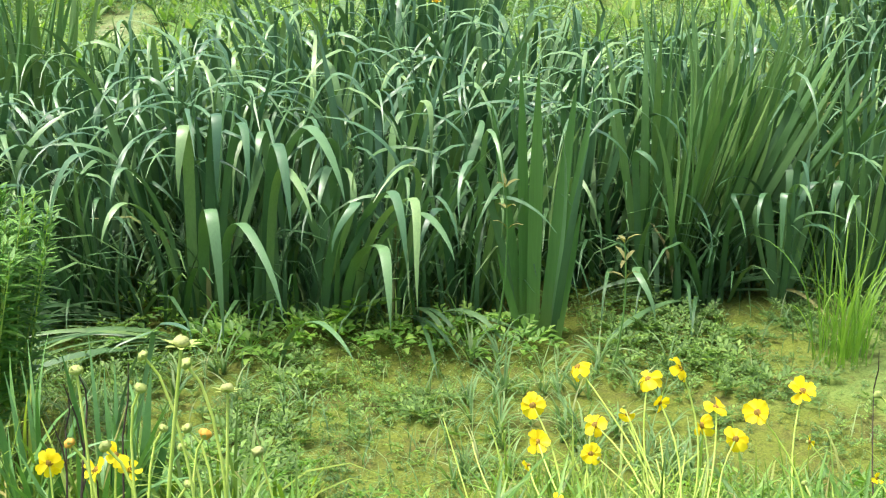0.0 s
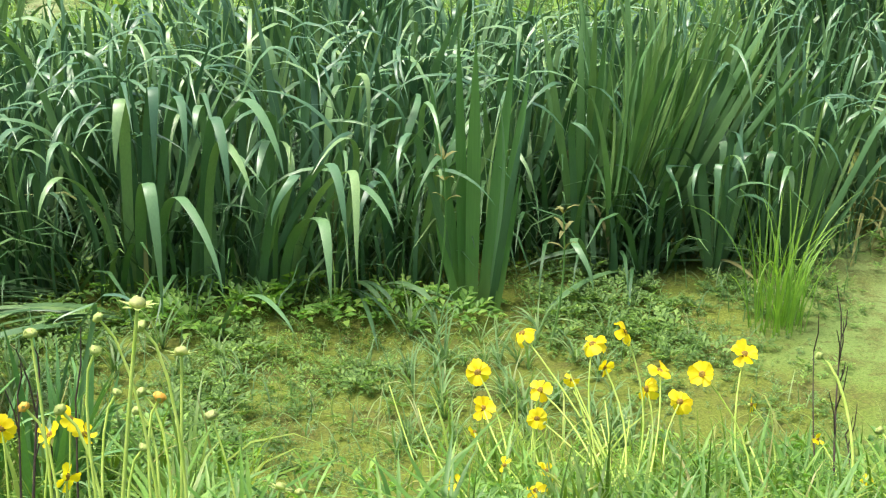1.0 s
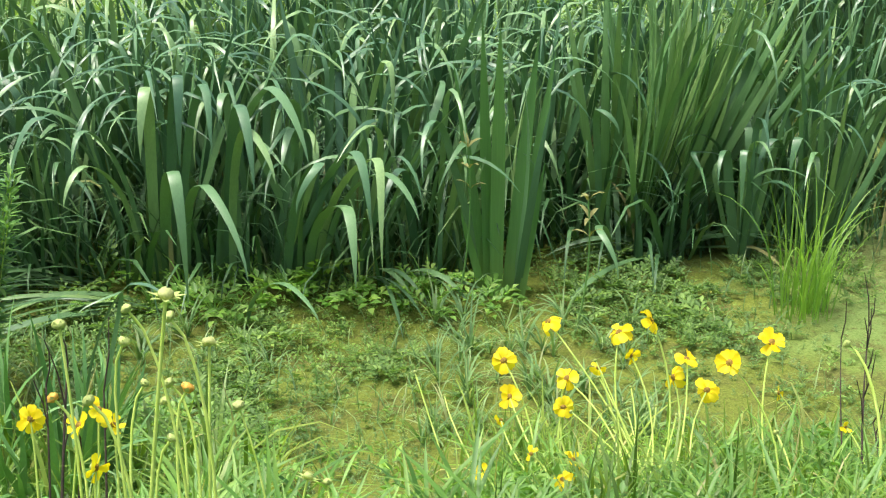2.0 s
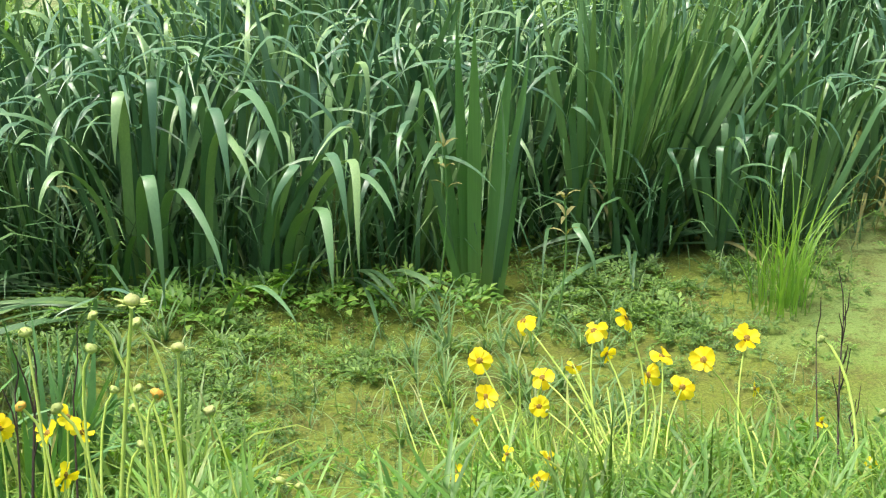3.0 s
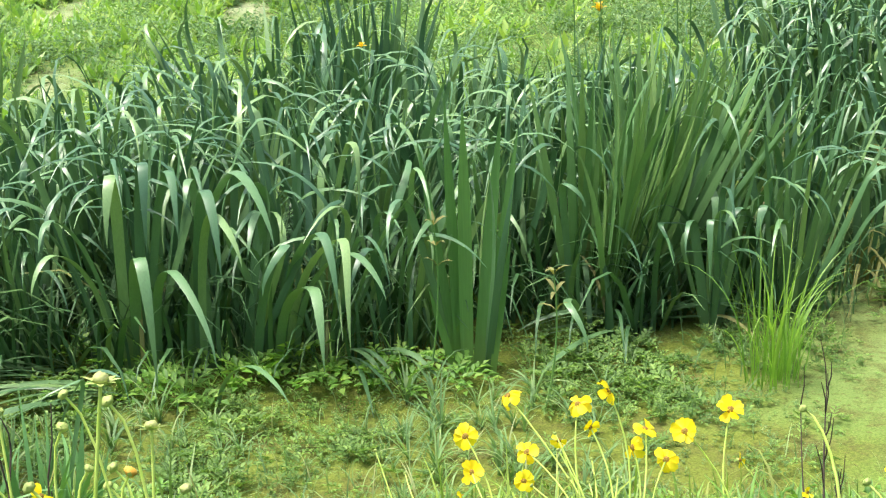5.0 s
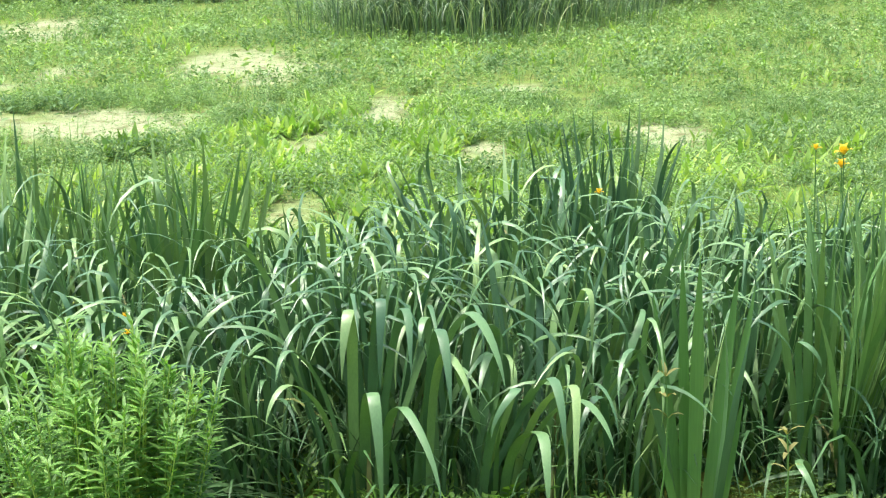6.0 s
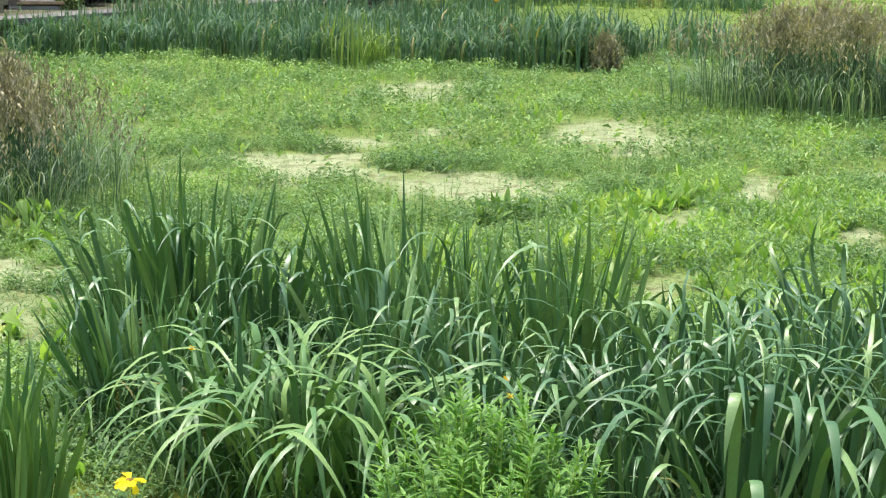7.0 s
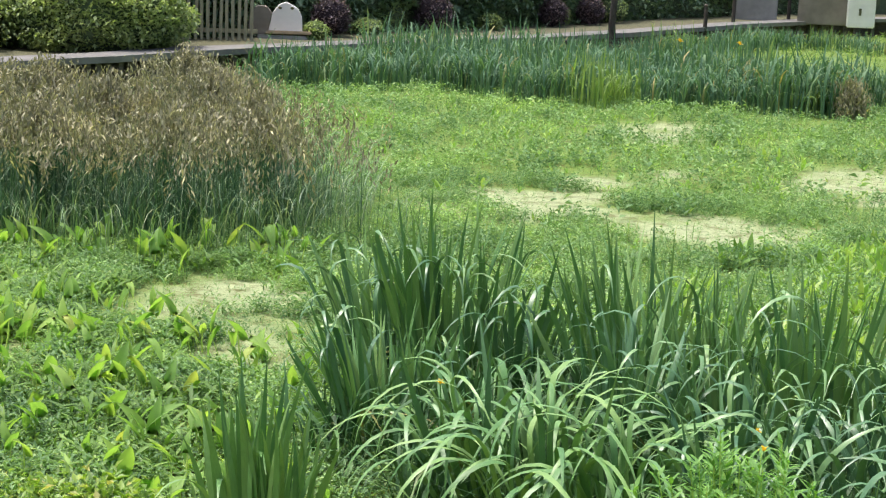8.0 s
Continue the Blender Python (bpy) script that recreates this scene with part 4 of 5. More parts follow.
scatter("low_herb", "crowded oval-leaved green herb floating beside the rushes", "herb", OVAL, M_WEED_DARK, 9000, -6.6, -3.2, 4.5, 8.9, 1.0, 51, lambda q: cover(q, 3) * view_wedge(q))
scatter("low_herb", "sparse dark shoots standing in the open duckweed", "herb", OVAL, M_WEED, 420, -5.6, -3.7, 5.6, 8.3, 0.9, 52, lambda q: 0.8 * bareness(q))
LETTUCE = [join([lance(0.14, 0.034, 80 - 14 * k, 35, (0.01 * k, 0, 0), 2.1 * k + i) for k in range(4)]) for i in range(6)]
scatter("marsh_leaf", "yellow-green broad leaves standing in the pond", "water plants", LETTUCE, M_LIME, 2200, -3.2, 3.0, 7.3, 11.5, 0.75, 12, lambda q: cover(q, 1) * 0.8)
scatter("marsh_leaf", "dense bed of yellow-green broad leaves in the middle pond", "water plants", LETTUCE, M_LIME, 2600, -2.9, -0.2, 8.2, 12.6, 0.62, 33, lambda q: smooth01((1.35 - np.hypot((q[:, 0] + 1.55) / 1.0, (q[:, 1] - 10.3) / 1.7)) / 0.5) * smooth01((cover(q, 1) - 0.2) / 0.4))
scatter("marsh_leaf", "yellow-green broad leaves beside the rushes", "water plants", LETTUCE, M_LIME, 900, -6.6, -3.2, 4.3, 7.6, 0.6, 15, lambda q: cover(q, 3) * 0.8)
scatter("marsh_leaf", "yellow-green broad leaves in the far pond", "water plants", LETTUCE, M_LIME, 700, -9, 1.0, 11.5, 18.5, 0.65, 13, lambda q: cover(q, 7) * 0.6)
scatter("marsh_leaf", "clumps of broad green leaves over the open pond", "water plants", LETTUCE, M_LIME, 900, -8.5, 3.5, 8.5, 18.5, 0.5, 31, lambda q: smooth01((cover(q, 31) - 0.62) / 0.2) * view_wedge(q))


# ---- short shoots and old leaves, coloured dark to deepen the shade between the iris clumps ----
SHOOTS = [ribbon(0.26 + 0.03 * i, 0.013, 4 + 5 * i, 20 + 22 * i, 0.3, 1.2, 5) for i in range(6)]
STANDS = [row[:3] for row in MIDDLE_ROW + EAST_ROW + WEST_FRONT + WEST_BACK] + [(-0.78, 4.9, 0.13), (-0.5, 4.9, 0.1), (-0.26, 4.9, 0.12), (0.0, 4.98, 0.1), (0.7, 5.12, 0.13), (1.28, 5.2, 0.13)]


def stand(xy):
    """1 among the feet of the irises, 0 outside."""
    near = np.min([np.hypot(xy[:, 0] - x, xy[:, 1] - y) - r for x, y, r in STANDS], axis=0)
    return smooth01((0.2 - near) / 0.16)


scatter("iris_shoots", "short dark green shoots crowded between the iris clumps", "iris", SHOOTS, M_SHOOT_SHADED, 20000, -3.9, 2.7, 4.7, 7.4, 0.9, 41, stand, 0.2)


# ---- lime-green grass tuft ----
def grass_tuft(x, y, n, tall, seed):
    rg = random.Random(seed)
    thing = new("grass_tuft")
    thing.matrix_basis = pose(x, y, -0.01)
    tagged(thing, "lime-green tuft of fine grass at the water's edge", "grass")
    pool = [mesh_of("blade", *blade(1.0, 0.0135, rg.uniform(2, 12), b, 0.25, 1.3, 9, 0.1, 0.15, rg.uniform(-20, 20)), M_TUFT) for b in (18, 30, 50, 75, 110, 135)]
    for _ in range(n):
        a, d = rg.uniform(0, 6.283), 0.08 * math.sqrt(rg.random())
        s = tall * rg.uniform(0.4, 1.1)
        part("blade", rg.choice(pool), thing, pose(d * math.cos(a), d * math.sin(a), 0, rg.gauss(0, 5), rg.gauss(0, 5) + 3, math.degrees(a) - 90 + rg.gauss(0, 40)) @ Matrix.Diagonal((s, s, s, 1)))
    return thing


grass_tuft(1.1, 4.52, 95, 0.48, 9)


# ---- rushes with brown seed heads ----
def rush_clump(x, y, rx, ry, n, tall, label, seed, blur=1.0, headed=0.8, low=0.42):
    rg = np.random.default_rng(seed)
    thing = new("rush_clump")
    thing.matrix_basis = pose(x, y, -0.02)
    tagged(thing, label, "rushes", "rush clumps")
    stems = [ribbon(1.0, 0.008 * blur, l, b, st, p, 7) for l, b, st, p in [(2, 10, 0.3, 1.4), (6, 20, 0.3, 1.4), (5, 45, 0.4, 1.2), (8, 80, 0.45, 1.0), (10, 125, 0.4, 0.9), (12, 150, 0.45, 0.7)]]
    a, d = rg.uniform(0, 6.283, n), np.abs(rg.normal(0, 0.55, n))
    pos = np.column_stack([rx * d * np.cos(a), ry * d * np.sin(a), np.zeros(n)])
    size = tall * rg.uniform(0.5, 1.08, n) * (1 - 0.2 * np.minimum(d, 1.5))
    tagged(part("stem_mass", mesh_of("stem_mass", *put_many(stems, pos, rg.uniform(0, 6.283, n), size, -0.2 * d * rg.random(n), seed), M_RUSH if blur < 1.2 else M_RUSH_HAZED), thing), kind="stuff")
    arcs = [ribbon(1.0, 0.0085 * blur, l, b, st, p, 8) for l, b, st, p in [(14, 120, 0.3, 1.0), (18, 145, 0.35, 0.9), (10, 100, 0.3, 1.1)]]
    q = n // 3
    a, d = rg.uniform(0, 6.283, q), rg.uniform(0.6, 1.35, q)
    pos = np.column_stack([rx * d * np.cos(a), ry * d * np.sin(a), np.zeros(q)])
    tagged(part("arching_leaf_mass", mesh_of("arching_leaf_mass", *put_many(arcs, pos, a - 1.57 + rg.normal(0, 0.7, q), tall * rg.uniform(0.55, 1.0, q), None, seed + 2), M_RUSH_LIGHT), thing, None, "pale arching leaves"), kind="stuff")
    heads = []
    for i in range(5):
        r2 = random.Random(seed * 7 + i)
        heads.append(join([leaflet(0.034 * r2.uniform(0.6, 1.3), 0.0092, r2.uniform(-88, -20), r2.uniform(0, 60), (r2.uniform(-0.02, 0.02), r2.uniform(-0.02, 0.02), 0.013 * k - 0.05), r2.uniform(0, 6.28)) for k in range(12)]))
    k = int(n * headed)
    a, d = rg.uniform(0, 6.283, k), np.abs(rg.normal(0, 0.6, k))
    pos = np.column_stack([1.05 * rx * d * np.cos(a), 1.05 * ry * d * np.sin(a), tall * (1 - 0.2 * np.minimum(d, 1.5)) * (1 - low * rg.random(k) ** 1.2)])
    tagged(part("seed_mass", mesh_of("seed_mass", *put_many(heads, pos, rg.uniform(0, 6.283, k), blur * rg.uniform(0.9, 1.7, k), rg.normal(0, 0.4, k), seed + 1), M_SEED if blur < 1.2 else M_SEED_HAZED), thing, None, "drooping brown seed heads"), kind="stuff")
    return thing


LEFT_RUSH = "tall dark green rushes with drooping brown seed heads"
for i, (x, y, h) in enumerate([(-7.4, 9.3, 1.0), (-6.6, 9.7, 0.95), (-6.35, 10.5, 0.9), (-6.8, 11.2, 1.0), (-7.6, 10.4, 1.05), (-8.3, 9.4, 1.0), (-9.2, 9.6, 1.05), (-7.6, 11.8, 1.05), (-8.7, 11.0, 1.08), (-9.8, 11.2, 1.1), (-8.4, 12.6, 1.1)]):
    rush_clump(0.9 * x - 0.43, 0.9 * y, 0.62 + 0.1 * (i % 3), 0.58 + 0.08 * (i % 2), 900, 0.85 * h, LEFT_RUSH, 300 + i, 1.0, 0.24 if i in (1, 2, 3) else 0.48, 0.22)
for i, (x, y) in enumerate([(-7.69, 9.12), (-7.14, 9.43), (-6.59, 9.87)]):
    rush_clump(x, y, 0.5, 0.38, 600, 0.72, LEFT_RUSH, 360 + i, 1.0, 0.22, 0.2)
for i, (x, y) in enumerate([(-2.2, 17.2), (-1.5, 17.0), (-0.8, 18.0), (0.5, 20.4), (-1.9, 18.1), (-0.3, 19.6), (1.6, 21.2), (0.6, 21.6), (2.8, 22.0)]):
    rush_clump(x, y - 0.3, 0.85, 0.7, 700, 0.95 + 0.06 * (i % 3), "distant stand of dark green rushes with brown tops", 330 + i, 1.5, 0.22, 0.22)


rush_clump(-4.62, 19.9, 0.17, 0.17, 110, 0.36, "small tuft of withered brown rushes before the irises", 345, 1.5, 2.0, 0.85)


# the path's water edge on the far shore
EDGE = [(-13.4, 5.0), (-12.9, 10.0), (-12.46, 14.4), (-12.2, 16.0), (-12.02, 18.1), (-11.55, 20.1), (-11.0, 22.5), (-10.3, 25.1), (-9.9, 28.0), (-9.6, 32.3), (-8.6, 38.0), (-6.0, 44.0)]


# ---- far irises along the path ----
def far_iris_mesh(seed, n=85, tall=0.62, mat=M_IRIS_HAZED):
    rg = np.random.default_rng(seed)
    shapes = [blade(1.0, 0.034, l, b, st, p, 6, 0.15, 0.5) for l, b, st, p in [(4, 14, 0.2, 1.5), (10, 30, 0.3, 1.4), (9, 70, 0.3, 1.2), (12, 120, 0.4, 0.9), (10, 150, 0.5, 0.7), (16, 135, 0.35, 0.9)][seed % 3:]]
    a, d = rg.uniform(0, 6.283, n), 0.36 * np.sqrt(rg.random(n))
    pos = np.column_stack([d * np.cos(a), d * np.sin(a), np.zeros(n)])
    return mesh_of("leaf_mass", *put_many(shapes, pos, rg.uniform(0, 6.283, n), tall * rg.uniform(0.5, 1.15, n), -rg.random(n) * 0.5, seed), mat)


FAR_DRY, FAR_FRESH = far_iris_mesh(8, 60, 0.5, M_DRY), far_iris_mesh(9, 110, 0.62, M_MEADOW)
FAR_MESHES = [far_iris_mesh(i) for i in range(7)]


def far_iris(x, y, s, seed):
    rg = random.Random(seed)
    ob = new("iris_clump")
    dry = seed % 23 == 4
    tagged(part("leaf_mass", FAR_DRY if dry else FAR_FRESH if seed % 31 == 9 else FAR_MESHES[seed % 7], ob), kind="stuff")
    ob.matrix_basis = pose(x, y, -0.02, 0, 0, rg.uniform(0, 360)) @ Matrix.Diagonal((s, s, s * rg.uniform(0.7, 1.2), 1))
    return tagged(ob, "distant clump of irises with withered yellow-brown leaves" if dry else "distant clump of green irises beside the path", "iris", "far iris clumps")


rg = random.Random(77)
for i in range(185):
    u, w = rg.random(), rg.random()
    # a belt that follows the far shore
    bx = -11.55 + 6.85 * u
    by = 18.75 + 0.5 * math.sin(9 * u) * u + 0.9 * u + 3.6 * w * (1.0 if u < 0.75 else 0.6)
    far_iris(bx, by, rg.choice((rg.uniform(0.75, 0.95), rg.uniform(0.95, 1.3))), i)
for i in range(68):
    # thick along the foot of the path
    k = 0.37 + 0.46 * i / 68
    ex, ey = (sum(c) for c in zip(Vector(EDGE[int(11 * k)]).lerp(Vector(EDGE[int(11 * k) + 1]), 11 * k % 1), (rg.uniform(0.25, 0.8), rg.uniform(-0.2, 0.2))))
    far_iris(ex, ey, rg.uniform(0.75, 1.0), 300 + i)
for i, (x, y) in enumerate([(-4.5, 22.3), (-4.9, 22.8), (-4.1, 23.2), (-4.4, 24.0), (-11.2, 17.4), (-11.4, 18.3), (-10.9, 18.6), (-3.6, 21.5), (-3.0, 22.5), (-2.6, 24)]):
    far_iris(x, y, rg.uniform(0.95, 1.2), 200 + i)
for i in range(26):
    far_iris(-9.3 + 0.19 * i + rg.uniform(-0.2, 0.2), 32.6 + rg.uniform(-0.5, 0.6), rg.uniform(0.6, 0.85), 220 + i)


# ---- path, hedge and walls on the far shore ----
def along_edge(s, out):
    """A point at s (0 to 1) along the path's water edge, and out metres behind it; also the heading there."""
    k = s * (len(EDGE) - 1)
    i = min(int(k), len(EDGE) - 2)
    a, b = Vector(EDGE[i]), Vector(EDGE[i + 1])
    p, d = a.lerp(b, k - i), (b - a).normalized()
    return p.x - d.y * out, p.y + d.x * out, math.degrees(math.atan2(d.y, d.x))


def strip(name, mat, inner, outer, low, high, label, category, steps=80, kind="structure"):
    """A solid band along the path from inner to outer, low to high."""
    v, f = [], []
    for i in range(steps + 1):
        s = i / steps
        for o, z in ((inner, low), (inner, high), (outer, high), (outer, low)):
            x, y, _ = along_edge(s, o)
            v.append((x, y, z + 0.006 * noise.noise(Vector((x * 2, y * 2, z)))))
    for i in range(steps):
        for k in range(4):
            j = (k + 1) % 4
            f.append((4 * i + k, 4 * i + j, 4 * i + 4 + j, 4 * i + 4 + k))
    return tagged(new(name, mesh_of(name, v, f, mat, False)), label, category, kind=kind)


path = strip("path", M_CONCRETE, 0.0, 0.52, 0.345, 0.42, "pale concrete path along the far edge of the pond", "path")
strip("pavement", M_SOIL, 0.52, 9.0, 0.0, 0.38, "dark planted verge behind the path", "verge")
post_me = box_mesh("path_post", 0.09, 0.09, 0.365, M_WOOD, 0.01, 0.004)
for i in range(110):
    x, y, a = along_edge(i / 110, 0.1)
    part("path_post", post_me, path, pose(x, y, -0.02, 0, 0, a))
strip("retaining_wall", M_WOOD, 0.35, 0.5, -0.05, 0.343, "dark boarded edge under the path", "wall")


def leaf_cloud(n, centre, radii, leaf, seed, power=0.33, flat=0.0):
    """Small leaves spread through the outer skin of an uneven body."""
    r = np.random.default_rng(seed)
    d = r.normal(size=(n, 3))
    d /= np.linalg.norm(d, axis=1)[:, None]
    d[:, 2] = np.where(d[:, 2] < -0.9, -d[:, 2], d[:, 2])
    wob = np.array([1 + 0.16 * noise.noise(Vector(q) * 2.6 + Vector((seed, 0, 0))) for q in d])
    pos = d * np.array(radii) * (wob * (0.82 + 0.2 * r.random(n)))[:, None] + np.array(centre)
    shapes = [leaflet(leaf * q, leaf * 0.55 * q, a, b, (0, 0, 0), 0.0) for q, a, b in [(1, 40, 40), (0.8, 10, 50), (1.2, -10, 30), (1, 65, 60)]]
    return put_many(shapes, pos, r.uniform(0, 6.283, n), r.uniform(0.7, 1.3, n), r.normal(0, 0.5, n), seed)


def clipped_shrub(x, y, rx, ry, rz, z, n, leaf, mat, core, name, label, seed):
    """A round garden shrub: a solid filler coloured dark for the shade inside, leaves all over."""
    thing = new(name)
    thing.matrix_basis = pose(x, y, z)
    tagged(thing, label, "shrub")
    v, f = blob(rx * 0.86, ry * 0.86, rz * 0.86, 0.2, 14, 10, seed)
    part("shade_core", mesh_of("shade_core", v + np.array([0, 0, rz * 0.95]), f, core), thing)
    part("leaves", mesh_of("leaves", *leaf_cloud(n, (0, 0, rz * 0.95), (rx, ry, rz), leaf, seed), mat), thing)
    return thing


# filler colours: the dark of shaded depth behind the leaves
M_CORE = plain_material("shrub_shade", [(0.3, (0.05, 0.075, 0.035)), (0.7, (0.09, 0.13, 0.06))], 12, 0.9)
M_CORE_PURPLE = plain_material("purple_shrub_shade", [(0.3, (0.012, 0.008, 0.012)), (0.7, (0.03, 0.018, 0.026))], 12, 0.9)
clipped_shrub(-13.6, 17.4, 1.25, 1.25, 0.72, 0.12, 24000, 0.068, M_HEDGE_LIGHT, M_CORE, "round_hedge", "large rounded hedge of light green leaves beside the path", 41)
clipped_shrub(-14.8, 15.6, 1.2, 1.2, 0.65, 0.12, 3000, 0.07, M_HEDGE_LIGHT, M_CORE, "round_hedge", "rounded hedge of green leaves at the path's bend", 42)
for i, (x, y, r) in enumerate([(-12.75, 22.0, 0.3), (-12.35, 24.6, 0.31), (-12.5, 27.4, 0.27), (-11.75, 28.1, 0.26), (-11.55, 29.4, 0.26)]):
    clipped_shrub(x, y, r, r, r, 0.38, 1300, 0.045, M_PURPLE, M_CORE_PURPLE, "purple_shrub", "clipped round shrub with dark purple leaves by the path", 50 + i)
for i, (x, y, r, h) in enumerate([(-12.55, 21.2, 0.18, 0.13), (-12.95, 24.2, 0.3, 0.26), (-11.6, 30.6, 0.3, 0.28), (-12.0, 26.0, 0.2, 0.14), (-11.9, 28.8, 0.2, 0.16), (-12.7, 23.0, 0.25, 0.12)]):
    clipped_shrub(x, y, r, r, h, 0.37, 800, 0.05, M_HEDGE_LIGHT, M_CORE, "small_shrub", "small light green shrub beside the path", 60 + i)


def ivy_wall():
    """A long dark wall of climbing leaves behind the shrubs."""
    r = np.random.default_rng(5)
    n = 18000
    s = 0.33 + 0.62 * r.random(n)
    z = 0.35 + 1.5 * r.random(n)
    pts = []
    for a, h in zip(s, z):
        x, y, _ = along_edge(a, 2.15 + 0.25 * noise.noise(Vector((a * 40, h * 2.5, 0))) + r.uniform(-0.1, 0.1))
        pts.append((x, y, h))
    shapes = [leaflet(0.1 * q, 0.075 * q, a, b, (0, 0, 0), 0.0) for q, a, b in [(1, 30, 60), (0.8, 0, 50), (1.2, -20, 40), (1, 50, 70)]]
    v, f = put_many(shapes, np.array(pts), r.uniform(0, 6.283, n), r.uniform(0.7, 1.4, n), r.normal(0, 0.4, n), 6)
    return v, f


# the band has the same painted inner shade; ivy leaves cover its face
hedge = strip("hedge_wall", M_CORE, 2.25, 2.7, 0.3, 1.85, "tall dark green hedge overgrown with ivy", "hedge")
part("leaves", mesh_of("leaves", *ivy_wall(), M_HEDGE), hedge, None, "glossy dark ivy leaves")


# ---- picket fence ----
def picket_fence(x, y, a, n):
    thing = tagged(new("picket_fence"), "weathered wooden picket fence half hidden by the hedge", "fence")
    thing.matrix_basis = pose(x, y, 0.36, 0, 0, a)
    length = n * 0.085
    me = box_mesh("picket", 0.045, 0.02, 1.1, M_FENCE, 0.006, 0.003)
    for i in range(n):
        part("picket", me, thing, pose(-length / 2 + 0.085 * i, 0, 0.0, 0, random.Random(i).uniform(-1.5, 1.5), 0))
    rail = box_mesh("rail", length, 0.03, 0.06, M_FENCE, 0.006)
    for z in (0.12, 0.75):
        part("rail", rail, thing, pose(0, 0.028, z))


picket_fence(-13.3, 19.9, 33, 12)


# ---- small white house-shaped marker, walls, trunk and posts ----
def little_house(x, y, a):
    thing = tagged(new("little_house"), "small white plastered shrine with a tiled ledge beside the hedge", "shrine")
    thing.matrix_basis = pose(x, y, 0.34, 0, 0, a) @ Matrix.Diagonal((1.15, 0.9, 0.9, 1))
    part("plinth", box_mesh("plinth", 0.62, 0.4, 0.1, M_GREY, 0.02, 0.006), thing)
    part("ledge", box_mesh("ledge", 0.56, 0.4, 0.05, M_TILE, 0.012, 0.004), thing, pose(0.08, -0.02, 0.1, -8), "tan tiled ledge")
    for name, pts, deep, mat, label in (("wall", [(-0.17, 0), (0.25, 0), (0.24, 0.24), (0.19, 0.37), (0.05, 0.47), (-0.05, 0.42), (-0.12, 0.3)], 0.24, M_PLASTER, "whitewashed gable wall"),
                                        ("side_wall", [(-0.42, -0.05), (-0.175, -0.05), (-0.13, 0.3), (-0.2, 0.4), (-0.32, 0.4), (-0.4, 0.25)], 0.2, M_BEIGE, "weathered brown side wall")):
        bm = bmesh.new()
        f = bm.faces.new([bm.verts.new((px, -deep / 2, pz)) for px, pz in pts])
        up = bmesh.ops.extrude_face_region(bm, geom=[f])
        bmesh.ops.translate(bm, vec=(0, deep, 0), verts=[v for v in up["geom"] if isinstance(v, bmesh.types.BMVert)])
        bmesh.ops.recalc_face_normals(bm, faces=bm.faces)
        bmesh.ops.bevel(bm, geom=list(bm.edges), offset=0.012, segments=2, affect="EDGES")
        part(name, from_bm(name, bm, mat), thing, pose(0, 0, 0.152), label)
    for px in (-0.03, 0.12):
        part("vent", mesh_of("vent", *blob(0.022, 0.012, 0.022, 0.0, 10, 6), M_SOIL), thing, pose(px, -0.121, 0.53), "dark round hole")


little_house(-12.95, 20.95, 31)


def gate_wall(name, x, y, w, d, h, a, mat, label, slot=False):
    thing = tagged(new(name), label, "wall")
    thing.matrix_basis = pose(x, y, 0.36, 0, 0, a)
    part("wall_body", box_mesh("wall_body", w, d, h, mat, 0.02, 0.006, 3), thing)
    part("coping", box_mesh("coping", w + 0.1, d + 0.1, 0.08, M_TILE, 0.015, 0.004, 4), thing, pose(0, 0, h + 0.002))
    if slot:
        part("slot", box_mesh("slot", 0.05, 0.02, 0.14, M_SOIL, 0.004), thing, pose(-0.02, -d / 2 - 0.006, 0.25), "narrow dark slot")
    return thing


gate_wall("garden_wall", -10.15, 35.4, 0.85, 0.3, 1.7, 14, M_GREY, "stained grey rendered garden wall behind the path")
gate_wall("garden_wall", -8.75, 35.6, 1.1, 0.4, 1.8, 14, M_BEIGE, "weathered beige garden wall beside a white pillar")
gate_wall("pillar", -7.95, 35.3, 0.55, 0.45, 1.8, 14, M_PLASTER, "white plastered gate pillar with a narrow slot", True)
gate_wall("garden_wall", -7.0, 36.6, 1.3, 0.3, 1.7, 14, M_BEIGE, "beige rendered garden wall beyond the white pillar")


def young_tree(x, y, r):
    """A slim trunk that carries its crown above the hedge."""
    thing = tagged(new("young_tree"), "slim dark tree trunk at the water's edge", "tree")
    thing.matrix_basis = pose(x, y, 0.0)
    pts = [(0.015 * math.sin(2.1 * i), 0.012 * math.cos(1.7 * i), 0.3 * i) for i in range(11)]
    part("trunk", mesh_of("trunk", *tube(pts, [r * (1.25 - 0.05 * i) for i in range(11)], 10), M_BARK), thing)
    for i in range(6):
        a, z = 1.1 * i, 2.2 + 0.14 * i
        part("limb", mesh_of("limb", *tube([(0, 0, z), (0.3 * math.cos(a), 0.3 * math.sin(a), z + 0.35), (0.7 * math.cos(a), 0.7 * math.sin(a), z + 0.6)], [0.03, 0.02, 0.008], 6), M_BARK), thing)
    part("crown", mesh_of("crown", *leaf_cloud(2600, (0, 0, 3.3), (1.1, 1.1, 0.7), 0.1, 90), M_HEDGE), thing)


young_tree(-9.85, 26.0, 0.05)
